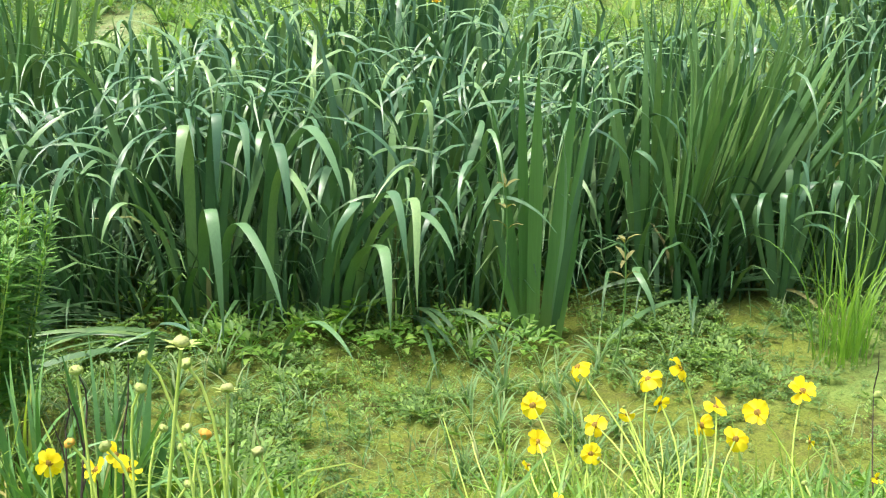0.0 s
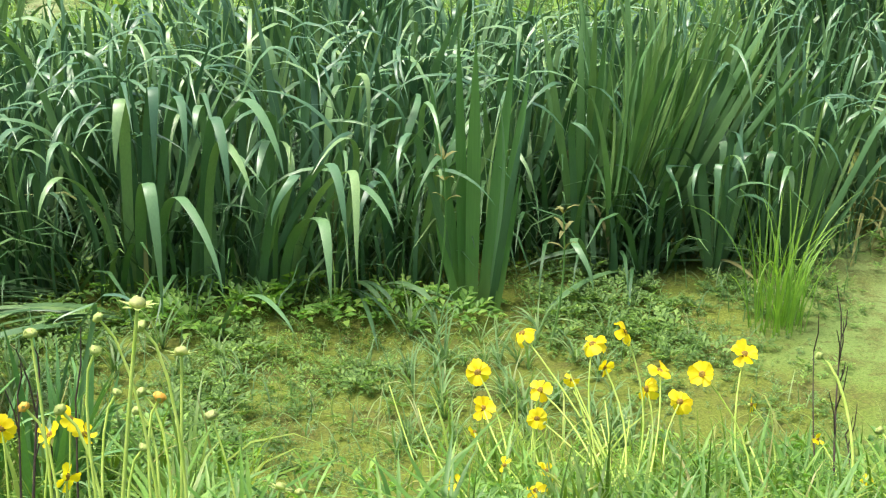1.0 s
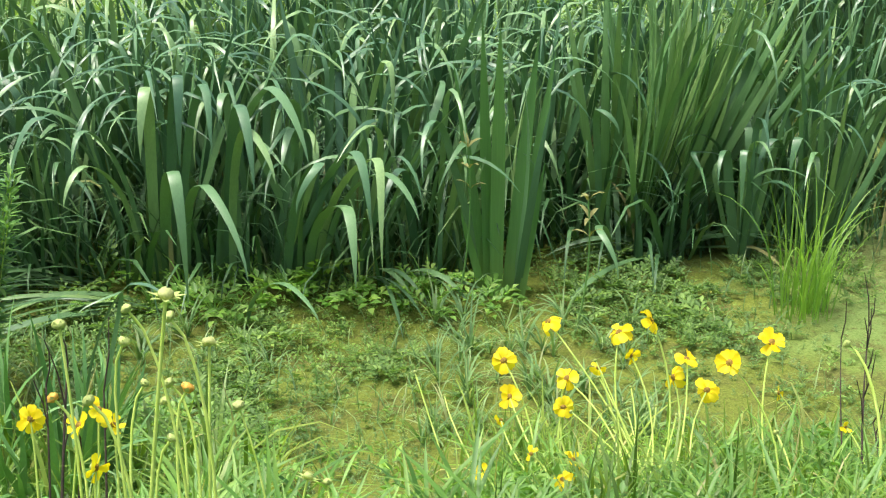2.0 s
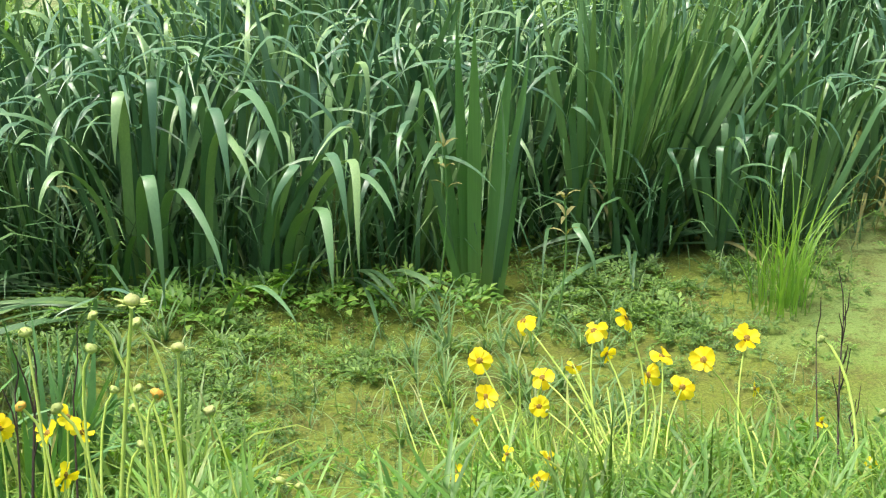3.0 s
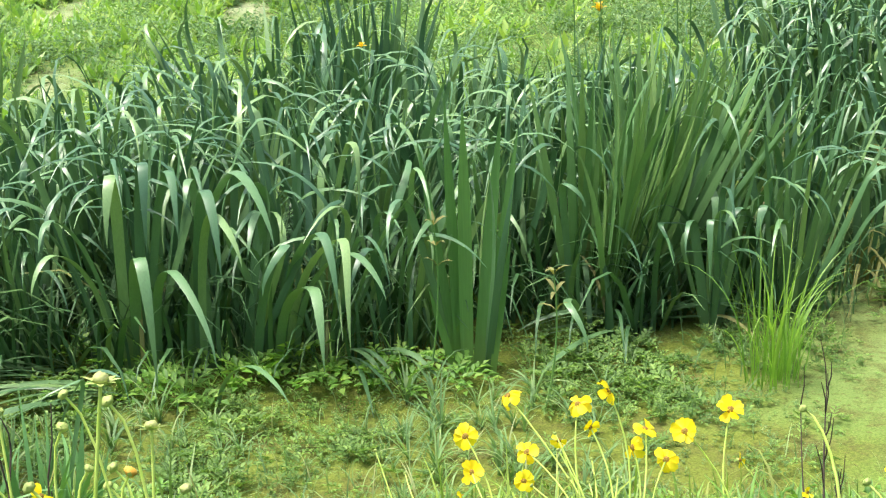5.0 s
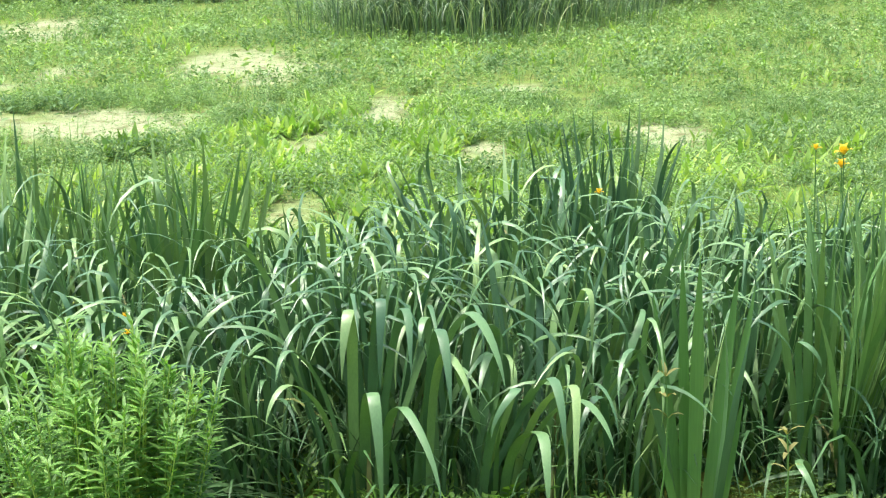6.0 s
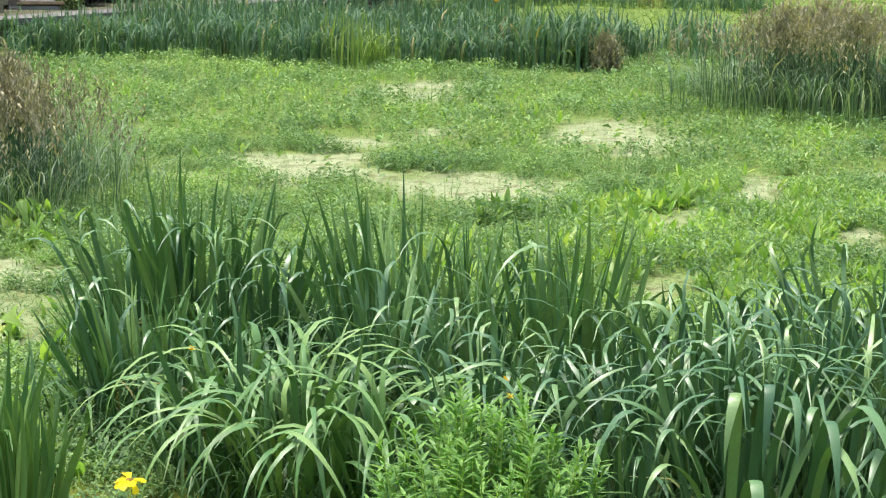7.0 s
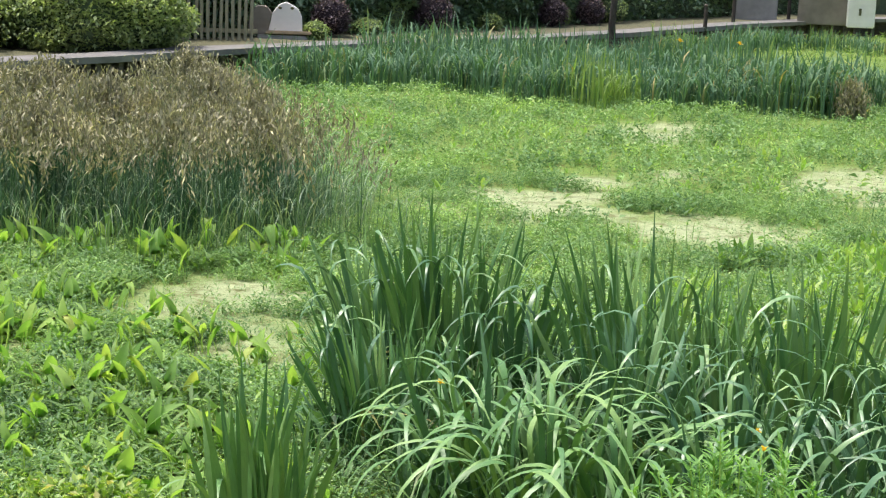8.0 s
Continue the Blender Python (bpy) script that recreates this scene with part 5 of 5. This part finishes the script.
for x, y, h in ((-9.73, 30.53, 0.45), (-9.95, 33.06, 1.3), (-9.54, 35.71, 1.6)):
    thing = tagged(new("post"), "slim dark wooden post beside the path", "post", "path posts")
    thing.matrix_basis = pose(x, y, 0.36)
    part("shaft", mesh_of("shaft", *tube([(0, 0, 0), (0.004, 0, h * 0.5), (0, 0.004, h)], [0.04, 0.038, 0.035], 8), M_BARK), thing)
    part("cap", mesh_of("cap", *blob(0.045, 0.045, 0.03, 0.05, 8, 5), M_WOOD), thing, pose(0, 0, h))

# ---- yellow flowers ----
def petal_mesh(name, length, width, mat, droop=12):
    """A wedge-shaped petal with a toothed end, growing along +y."""
    v, f, cols = [], [], 5
    for i in range(5):
        s = i / 4
        w = width * (0.3 + 0.7 * min(1, s * 1.5)) / 2
        for k in range(cols):
            u = k / (cols - 1) * 2 - 1
            end = length * (0.09 * (k % 2) - 0.12 * u * u) if i == 4 else 0
            v.append((u * w, s * length + end, 0.1 * width * (u * u) + length * 0.1 * s - length * math.radians(droop) * s * s))
    for i in range(4):
        for k in range(cols - 1):
            a = i * cols + k
            f.append((a, a + 1, a + cols + 1, a + cols))
    return mesh_of(name, v, f, mat)


PETALS = [petal_mesh("petal", 0.0205, 0.0185, M_PETAL, d) for d in (-10, 6, 24, 40)]
DISC = mesh_of("disc", *blob(0.0075, 0.0075, 0.0045, 0.2, 12, 6, 2), M_DISC)
CALYX = mesh_of("calyx", *blob(0.007, 0.007, 0.006, 0.1, 8, 5, 3), M_BUD)


def curve_points(a, b, sag, n=9):
    """From the foot a to the head b, bowed sideways by the vector sag."""
    a, b, sag = Vector(a), Vector(b), Vector(sag)
    return [a.lerp(b, i / (n - 1)) + sag * (4 * (i / (n - 1)) * (1 - i / (n - 1))) for i in range(n)]


def coreopsis(foot, head, face, size=1.0, petals=8, sag=(0, 0, 0), seed=0):
    """A yellow daisy-like flower; face: the way that the flower looks."""
    rg = random.Random(seed)
    z = float(bank_height(foot[0], foot[1])) - 0.01
    thing = tagged(new("coreopsis"), "bright yellow coreopsis on a thin pale green stem" if petals > 5 else "half-opened yellow coreopsis on a thin green stem", "flower", "yellow flowers")
    thing.matrix_basis = pose(foot[0], foot[1], z)
    rel = Vector(head) - Vector((foot[0], foot[1], z))
    bow = Vector(sag) + Vector((random.Random(seed + 9).uniform(-0.035, 0.035), 0, 0))
    part("stem", mesh_of("stem", *tube(curve_points((0, 0, 0), rel, bow), [0.0025 - 0.0001 * i for i in range(9)], 6), M_STEM), thing)
    m = Matrix.Translation(rel) @ Vector(face).to_track_quat("Z", "Y").to_matrix().to_4x4() @ pose(0, 0, 0, 0, 0, rg.uniform(0, 360)) @ Matrix.Scale(size, 4)
    disc = part("disc", DISC, thing, m, "orange-brown flower centre")
    part("calyx", CALYX, disc, pose(0, 0, -0.006))
    me = rg.choice(PETALS)
    for i in range(petals):
        part("petal", me, disc, pose(0, 0, 0.0006 * (i % 2) - 0.001, rg.uniform(-22, 34), rg.uniform(-18, 18), 360 / max(petals, 7) * i + rg.uniform(-5, 5)) @ pose(0, 0.005, 0) @ Matrix.Scale(rg.uniform(0.9, 1.1), 4))
    return thing


coreopsis((0.46, 3.0), (0.25, 3.28, 0.53), (-0.5, -0.1, 0.7), 1.0, 8, (0.00, 0.01, 0), 500)
coreopsis((0.22, 3.1), (0.16, 3.3, 0.43), (0.0, -0.9, 0.4), 1.05, 8, (0.01, 0.01, 0), 501)
coreopsis((0.26, 3.0), (0.17, 3.25, 0.37), (0.25, -0.6, 0.7), 1.0, 7, (0.02, 0.01, 0), 502)
coreopsis((0.32, 3.0), (0.28, 3.15, 0.46), (-0.2, -0.5, 0.7), 0.95, 7, (0.00, 0.01, 0), 503)
coreopsis((0.30, 3.0), (0.27, 3.1, 0.42), (0.0, -0.8, 0.4), 0.85, 8, (0.01, 0.01, 0), 504)
coreopsis((0.40, 3.05), (0.35, 3.2, 0.46), (-0.2, -0.7, 0.2), 0.65, 5, (0.02, 0.01, 0), 505)
coreopsis((0.42, 3.0), (0.39, 3.2, 0.54), (-0.2, -0.4, 0.7), 1.0, 8, (0.00, 0.01, 0), 506)
coreopsis((0.42, 2.95), (0.41, 3.15, 0.51), (0.5, -0.5, -0.1), 0.75, 6, (0.01, 0.01, 0), 507)
coreopsis((0.43, 2.95), (0.44, 3.1, 0.61), (0.8, 0.1, 0.35), 1.0, 8, (0.02, 0.01, 0), 508)
coreopsis((0.44, 2.95), (0.49, 3.1, 0.485), (-0.7, -0.4, 0.2), 0.95, 8, (0.00, 0.01, 0), 509)
coreopsis((0.45, 2.9), (0.515, 3.1, 0.525), (0.4, -0.2, 0.8), 0.95, 8, (0.01, 0.01, 0), 510)
coreopsis((0.62, 2.75), (0.56, 2.9, 0.61), (-0.35, -0.55, 0.5), 1.0, 8, (0.02, 0.01, 0), 511)
coreopsis((0.52, 2.85), (0.55, 3.05, 0.48), (-0.2, -0.7, 0.4), 0.95, 8, (0.00, 0.01, 0), 512)
coreopsis((0.68, 2.95), (0.70, 3.17, 0.53), (0.15, -0.5, 0.8), 1.15, 9, (0.01, 0.01, 0), 513)
coreopsis((0.70, 3.0), (0.73, 3.2, 0.40), (0.8, -0.2, 0.2), 0.7, 5, (0.02, 0.01, 0), 514)
coreopsis((0.25, 3.0), (0.15, 3.2, 0.34), (-0.4, -0.6, 0.2), 0.6, 4, (0.00, 0.01, 0), 515)
coreopsis((0.28, 2.7), (0.26, 2.8, 0.46), (0.5, -0.4, 0.6), 0.8, 6, (0.01, 0.01, 0), 516)
coreopsis((0.26, 2.7), (0.24, 2.78, 0.43), (-0.2, -0.6, 0.6), 0.75, 6, (0.02, 0.01, 0), 517)
coreopsis((0.20, 2.8), (0.19, 2.9, 0.42), (-0.6, -0.4, 0.5), 0.6, 5, (0.00, 0.01, 0), 518)
coreopsis((0.10, 2.75), (0.09, 2.85, 0.41), (0.0, -0.8, 0.4), 0.65, 7, (0.01, 0.01, 0), 519)
coreopsis((0.85, 2.95), (0.85, 3.1, 0.37), (0.2, -0.6, 0.5), 0.5, 5, (0.02, 0.01, 0), 520)
coreopsis((0.98, 2.85), (1.0, 3.0, 0.46), (-0.6, -0.5, 0.4), 0.9, 7, (0.00, 0.01, 0), 521)
coreopsis((0.90, 2.75), (0.9, 2.9, 0.38), (0.0, -0.7, 0.4), 0.6, 6, (0.01, 0.01, 0), 522)
coreopsis((-0.50, 2.05), (-0.49, 2.2, 0.87), (0.5, -0.3, 0.6), 0.75, 6, (0.02, 0.01, 0), 523)
coreopsis((-0.54, 2.05), (-0.52, 2.2, 0.845), (-0.4, -0.5, 0.5), 0.75, 6, (0.00, 0.01, 0), 524)
coreopsis((-0.46, 2.05), (-0.47, 2.2, 0.845), (0.5, -0.2, 0.7), 0.7, 6, (0.01, 0.01, 0), 525)
coreopsis((-0.48, 1.95), (-0.48, 2.1, 0.83), (0.8, -0.3, -0.1), 0.8, 7, (0.02, 0.01, 0), 526)
coreopsis((-0.62, 2.1), (-0.60, 2.25, 0.83), (0.0, -0.9, 0.2), 0.8, 8, (0.00, 0.01, 0), 527)
coreopsis((-1.95, 3.1), (-1.95, 3.3, 0.685), (0.3, 0.0, 0.95), 1.35, 9, (0.01, 0.01, 0), 528)


def flower_bud(foot, head, size, mat, sepals, sag, thick, label, seed):
    rg = random.Random(seed)
    z = float(bank_height(*foot)) - 0.01
    thing = tagged(new("flower_bud"), label, "flower bud", "flower buds")
    thing.matrix_basis = pose(foot[0], foot[1], z)
    rel = Vector(head) - Vector((foot[0], foot[1], z))
    pts = curve_points((0, 0, 0), rel, Vector(sag))
    if sepals == 5 and rel.z > 0.3:
        # the young buds sway out to one side on bowed stems
        bow = Vector((0.045 if seed % 3 else -0.035, 0.01, 0))
        pts = [Vector(p) for p in bezier((0, 0, 0), (bow.x, 0, 0.45 * rel.z), rel + bow * 1.1 - Vector((0, 0, 0.06 * rel.z)), rel, 9)]
    part("stem", mesh_of("stem", *tube(pts, [thick * 1.1 * (1 - 0.04 * i) for i in range(9)], 6), M_STEM), thing)
    way = (pts[-1] - pts[-2]).normalized()
    m = Matrix.Translation(rel) @ way.to_track_quat("Z", "Y").to_matrix().to_4x4()
    size *= 1.08
    bud = part("bud", mesh_of("bud", *blob(size, size, size * 0.72, 0.35, 12, 8, seed), mat), thing, m @ pose(0, 0, size * 0.5))
    sep = mesh_of("sepal", *(lance(size * 2.1, size * 0.9, 20, 25) if sepals > 6 else lance(size * 1.2, size * 0.8, 50, -35)), M_BUD)
    for i in range(sepals):
        part("sepal", sep, bud, pose(0, 0, -size * 0.55, rg.uniform(-8, 8), 0, 360 / sepals * i) @ pose(0, size * 0.5, 0))
    return thing


GREEN, TAN, ORANGE = "round pale green flower bud on a bowed stem", "tan seed head with pale sepals on a tall stem", "orange-brown faded flower head on a thin stem"
flower_bud((-0.43, 2.0), (-0.37, 2.1, 1.085), 0.0105, M_BUD_TAN, 8, (-0.005, 0, 0), 0.0036, TAN, 700)
flower_bud((-0.36, 2.05), (-0.43, 2.15, 1.045), 0.0075, M_BUD, 5, (0.02, 0, 0.02), 0.0026, GREEN, 701)
flower_bud((-0.39, 2.05), (-0.44, 2.15, 0.995), 0.008, M_BUD, 5, (0.015, 0, 0.015), 0.0026, GREEN, 702)
flower_bud((-0.34, 2.1), (-0.38, 2.2, 1.01), 0.009, M_BUD, 5, (0.03, 0, 0.02), 0.003, GREEN, 703)
flower_bud((-0.345, 2.15), (-0.34, 2.3, 0.925), 0.0095, M_BUD_TAN, 9, (0.0, 0, 0), 0.003, TAN, 704)
flower_bud((-0.33, 2.1), (-0.37, 2.25, 0.875), 0.0095, M_BUD_ORANGE, 5, (0.02, 0, 0), 0.0026, ORANGE, 705)
flower_bud((-0.38, 2.15), (-0.40, 2.3, 0.86), 0.0085, M_BUD, 5, (0.01, 0, 0), 0.0026, GREEN, 706)
flower_bud((-0.41, 2.1), (-0.40, 2.25, 0.855), 0.0075, M_BUD, 5, (0.01, 0, 0), 0.0026, GREEN, 707)
flower_bud((-0.42, 2.15), (-0.44, 2.3, 0.86), 0.007, M_BUD, 5, (0.01, 0, 0), 0.0026, GREEN, 708)
flower_bud((-0.44, 2.05), (-0.49, 2.15, 0.905), 0.009, M_BUD, 5, (0.03, 0, 0.03), 0.003, GREEN, 709)
flower_bud((-0.26, 2.3), (-0.31, 2.4, 0.77), 0.0095, M_BUD_TAN, 4, (0.02, 0, 0.01), 0.0022, TAN, 710)
flower_bud((-0.38, 2.1), (-0.39, 2.2, 0.82), 0.007, M_BUD, 5, (0.0, 0, 0), 0.0026, GREEN, 711)
flower_bud((-0.24, 2.2), (-0.20, 2.3, 0.70), 0.008, M_BUD, 8, (-0.01, 0, 0), 0.0026, GREEN, 712)
flower_bud((-0.14, 2.2), (-0.17, 2.3, 0.69), 0.007, M_BUD, 5, (0.0, 0, 0.02), 0.0022, GREEN, 713)
flower_bud((-0.50, 2.0), (-0.525, 2.15, 1.02), 0.009, M_BUD, 6, (0.015, 0, 0), 0.0028, GREEN, 714)
flower_bud((-0.52, 2.05), (-0.54, 2.15, 0.91), 0.008, M_BUD_ORANGE, 5, (0.0, 0, 0), 0.0026, ORANGE, 715)
flower_bud((0.84, 2.85), (0.81, 3.0, 0.6), 0.008, M_BUD, 5, (0.0, 0, 0), 0.0034, GREEN, 716)
flower_bud((0.98, 2.8), (0.93, 2.95, 0.46), 0.009, M_BUD, 6, (0.02, 0, 0.02), 0.0026, GREEN, 717)
flower_bud((0.68, 2.75), (0.66, 2.9, 0.46), 0.006, M_BUD, 5, (0.01, 0, 0.01), 0.0022, GREEN, 718)
flower_bud((0.40, 2.9), (0.30, 3.25, 0.40), 0.005, M_BUD, 5, (0.02, 0, 0.02), 0.002, GREEN, 719)
flower_bud((0.06, 3.0), (-0.03, 3.2, 0.45), 0.004, M_BUD, 4, (0.0, 0, 0), 0.0018, GREEN, 720)
flower_bud((0.14, 2.95), (0.03, 3.15, 0.42), 0.004, M_BUD, 4, (-0.02, 0, 0.02), 0.0018, GREEN, 721)

for i in range(9):
    rg = random.Random(740 + i)
    hx = 0.42 + rg.uniform(-0.16, 0.2)
    flower_bud((0.42 + rg.uniform(-0.04, 0.05), 2.93), (hx, 3.05 + rg.uniform(0, 0.12), rg.uniform(0.36, 0.5)), 0.004, M_BUD, 4, (0.01, 0, 0.0), 0.002, GREEN, 740 + i)


# ---- dead stems ----
def dead_stem(foot, top, twigs, seed, r=0.0028):
    rg = random.Random(seed)
    z = float(bank_height(*foot)) - 0.01
    thing = tagged(new("dead_stem"), "dry blackish dead weed stem standing on the bank", "dead stem")
    thing.matrix_basis = pose(foot[0], foot[1], z)
    rel = Vector(top) - Vector((foot[0], foot[1], z))
    pts = curve_points((0, 0, 0), rel, (rg.uniform(-0.01, 0.01), 0, 0))
    part("stalk", mesh_of("stalk", *tube(pts, [r * (1.1 - 0.08 * i) for i in range(9)], 6), M_TWIG), thing)
    for i in range(twigs):
        p = pts[8 - i % 5]
        d = Vector((rg.uniform(-0.22, 0.22), rg.uniform(-0.25, 0.25), 1)).normalized() * rg.uniform(0.04, 0.12)
        part("twig", mesh_of("twig", *tube([p, p + d * 0.5 + Vector((0.004, 0, 0)), p + d], [0.0016, 0.0013, 0.0008], 5), M_TWIG), thing)


dead_stem((0.86, 2.95), (0.9, 3.18, 0.56), 9, 1)
dead_stem((0.89, 2.95), (0.905, 3.1, 0.38), 3, 2)
dead_stem((0.84, 3.0), (0.865, 3.25, 0.5), 1, 3, 0.002)
dead_stem((-0.56, 2.1), (-0.55, 2.3, 0.9), 3, 4, 0.0036)
dead_stem((-0.5, 2.15), (-0.5, 2.3, 0.85), 2, 5, 0.003)
dead_stem((-0.58, 2.1), (-0.585, 2.3, 0.86), 2, 6, 0.003)
dead_stem((-0.53, 2.05), (-0.52, 2.2, 0.8), 2, 7, 0.003)


# ---- iris flowers and seed pods ----
def iris_flower(x, y, z, size, seed, name="iris_flower"):
    rg = random.Random(seed)
    thing = tagged(new(name), "faded orange-yellow iris bloom on a stalk above the leaves", "iris flower", "iris flowers")
    thing.matrix_basis = pose(x, y, -0.01)
    part("stalk", mesh_of("stalk", *tube(curve_points((0, 0, 0), (0.01, 0.01, z), (0.01, 0.01, 0)), [0.0045 - 0.0003 * i for i in range(9)], 6), M_IRIS_YOUNG), thing)
    me = mesh_of("petal", *lance(0.032 * size, 0.018 * size, 55, 110), M_IRIS_PETAL)
    for i in range(6):
        part("petal", me, thing, pose(0.01, 0.01, z, 0, 0, 60 * i + rg.uniform(-15, 15)) @ pose(0, 0, 0, 40 * (i % 2) + rg.uniform(-15, 15)))


for i, (x, y, z, q) in enumerate([(0.8, 6.3, 0.82, 1.7), (0.8, 6.35, 0.76, 1.5), (0.72, 6.5, 0.8, 1.0), (1.12, 6.5, 0.79, 1.1), (1.18, 6.55, 0.8, 1.1), (-0.1, 6.3, 0.66, 0.9), (-2.63, 4.95, 0.52, 0.75), (-1.52, 4.85, 0.56, 0.7), (-1.42, 4.55, 0.6, 0.7), (-6.9, 20.4, 0.75, 2), (-6.2, 20.6, 0.75, 2)]):
    iris_flower(x, y, z, q, 800 + i)


def seed_pods(x, y, z, n, seed):
    rg = random.Random(seed)
    thing = tagged(new("iris_seed_stalk"), "withered iris flower stalk with drying yellowish pods", "seed stalk")
    thing.matrix_basis = pose(x, y, -0.01)
    pts = curve_points((0, 0, 0), (0.03, 0, z), (0.02, 0, 0))
    part("stalk", mesh_of("stalk", *tube(pts, [0.0035 - 0.0002 * i for i in range(9)], 6), M_IRIS_YOUNG), thing)
    me = mesh_of("pod", *lance(0.06, 0.014, 40, 80), M_DRY)
    for i in range(n):
        part("pod", me, thing, Matrix.Translation(pts[-1 - i % 3]) @ pose(0, 0, 0, rg.uniform(-20, 30), 0, 360 / n * i + rg.uniform(-20, 20)))


seed_pods(0.42, 4.37, 0.42, 8, 1)
seed_pods(0.1, 4.6, 0.5, 7, 2)
seed_pods(1.15, 5.4, 0.5, 7, 3)
seed_pods(1.62, 5.5, 0.42, 8, 4)


# ---- arrowhead plants ----
def arrow_leaf():
    """An arrow-shaped leaf with two back lobes, slightly cupped, tip along +y."""
    half = [(0.0, 1.0), (0.1, 0.72), (0.2, 0.42), (0.26, 0.1), (0.3, -0.3), (0.26, -0.62), (0.16, -0.3), (0.04, 0.0)]
    v = [(x, y, 0.35 * x - 0.25 * y * y) for x, y in half]
    v += [(-x, y, z) for x, y, z in v]
    v += [(0.0, y, -0.25 * y * y - 0.02) for x, y in half]
    f = []
    for i in range(7):
        f.append((i, i + 1, 17 + i, 16 + i))
        f.append((8 + i + 1, 8 + i, 16 + i, 17 + i))
    return np.array(v), np.array(f)


ARROW = mesh_of("leaf", *arrow_leaf(), M_ARROW)
PETIOLE = mesh_of("petiole", *tube([(0, 0, 0), (0.02, 0.03, 0.5), (0.0, 0.12, 1.0)], [0.018, 0.014, 0.01], 5), M_STEM)


def arrowhead_plant(x, y, seed, leaves, tall=1.0):
    rg = random.Random(seed)
    thing = tagged(new("arrowhead_plant"), "arrowhead plant with light green arrow-shaped leaves in the pond", "water plant", "arrowhead plants")
    thing.matrix_basis = pose(x, y, -0.01)
    for _ in range(rg.randint(1, leaves + 1)):
        a, h, s = rg.uniform(0, 360), tall * rg.uniform(0.07, 0.17), tall * rg.uniform(0.05, 0.095)
        stalk = part("petiole", PETIOLE, thing, pose(rg.uniform(-0.08, 0.08), rg.uniform(-0.08, 0.08), 0, rg.uniform(-12, 12), rg.uniform(-12, 12), a) @ Matrix.Diagonal((0.25, h, h, 1)))
        lm = stalk.matrix_basis @ Matrix.Translation((0, 0.12, 1.0))
        part("leaf", ARROW, thing, Matrix.Translation(lm.translation) @ pose(0, 0, 0, rg.choice((rg.uniform(40, 80), rg.uniform(40, 80), rg.uniform(-70, -25))), rg.uniform(-25, 25), a) @ Matrix.Scale(s, 4))


rg = random.Random(31)
for i in range(185):
    x, y = rg.uniform(-6.6, -3.0), rg.uniform(4.4, 6.9)
    arrowhead_plant(x + 0.15 * (5 - y), y, 1100 + i, 2, 1.15)
for i in range(44):
    s = rg.random()
    arrowhead_plant(-7.2 + 1.9 * s + rg.uniform(-0.2, 0.2), 7.35 + 1.25 * s + rg.uniform(-0.5, 0.3), 960 + i, 3, 1.25)


# ---- a white flower among broad leaves at the water's edge ----
M_WHITE_PETAL = leaf_material("white_petal", [(0.0, (0.78, 0.76, 0.78)), (1.0, (0.88, 0.87, 0.88))], 0.5, 0.3, "object", (10, 200), 0.3, 0.1)


def white_flower(x, y, z, seed):
    rg = random.Random(seed)
    low = float(bank_height(x, y))
    thing = tagged(new("white_flower"), "small white flower over broad light green leaves", "flower")
    thing.matrix_basis = pose(x, y, low - 0.01)
    part("stem", mesh_of("stem", *tube(curve_points((0, 0, 0), (0, 0, z - low), (0.01, 0, 0)), [0.003] * 9, 6), M_STEM), thing)
    petal = mesh_of("petal", *lance(0.02, 0.014, 25, 30), M_WHITE_PETAL)
    for i in range(5):
        part("petal", petal, thing, pose(0, 0, z - low, rg.uniform(-8, 8), 0, 72 * i))
    leaf = mesh_of("leaf", *lance(0.13, 0.05, 45, 60), M_ARROW)
    for i in range(7):
        part("leaf", leaf, thing, pose(0, 0, 0.03, rg.uniform(-15, 15), 0, 51 * i + rg.uniform(-12, 12)) @ Matrix.Scale(rg.uniform(0.8, 1.15), 4))


white_flower(-3.47, 4.50, 0.12, 3)
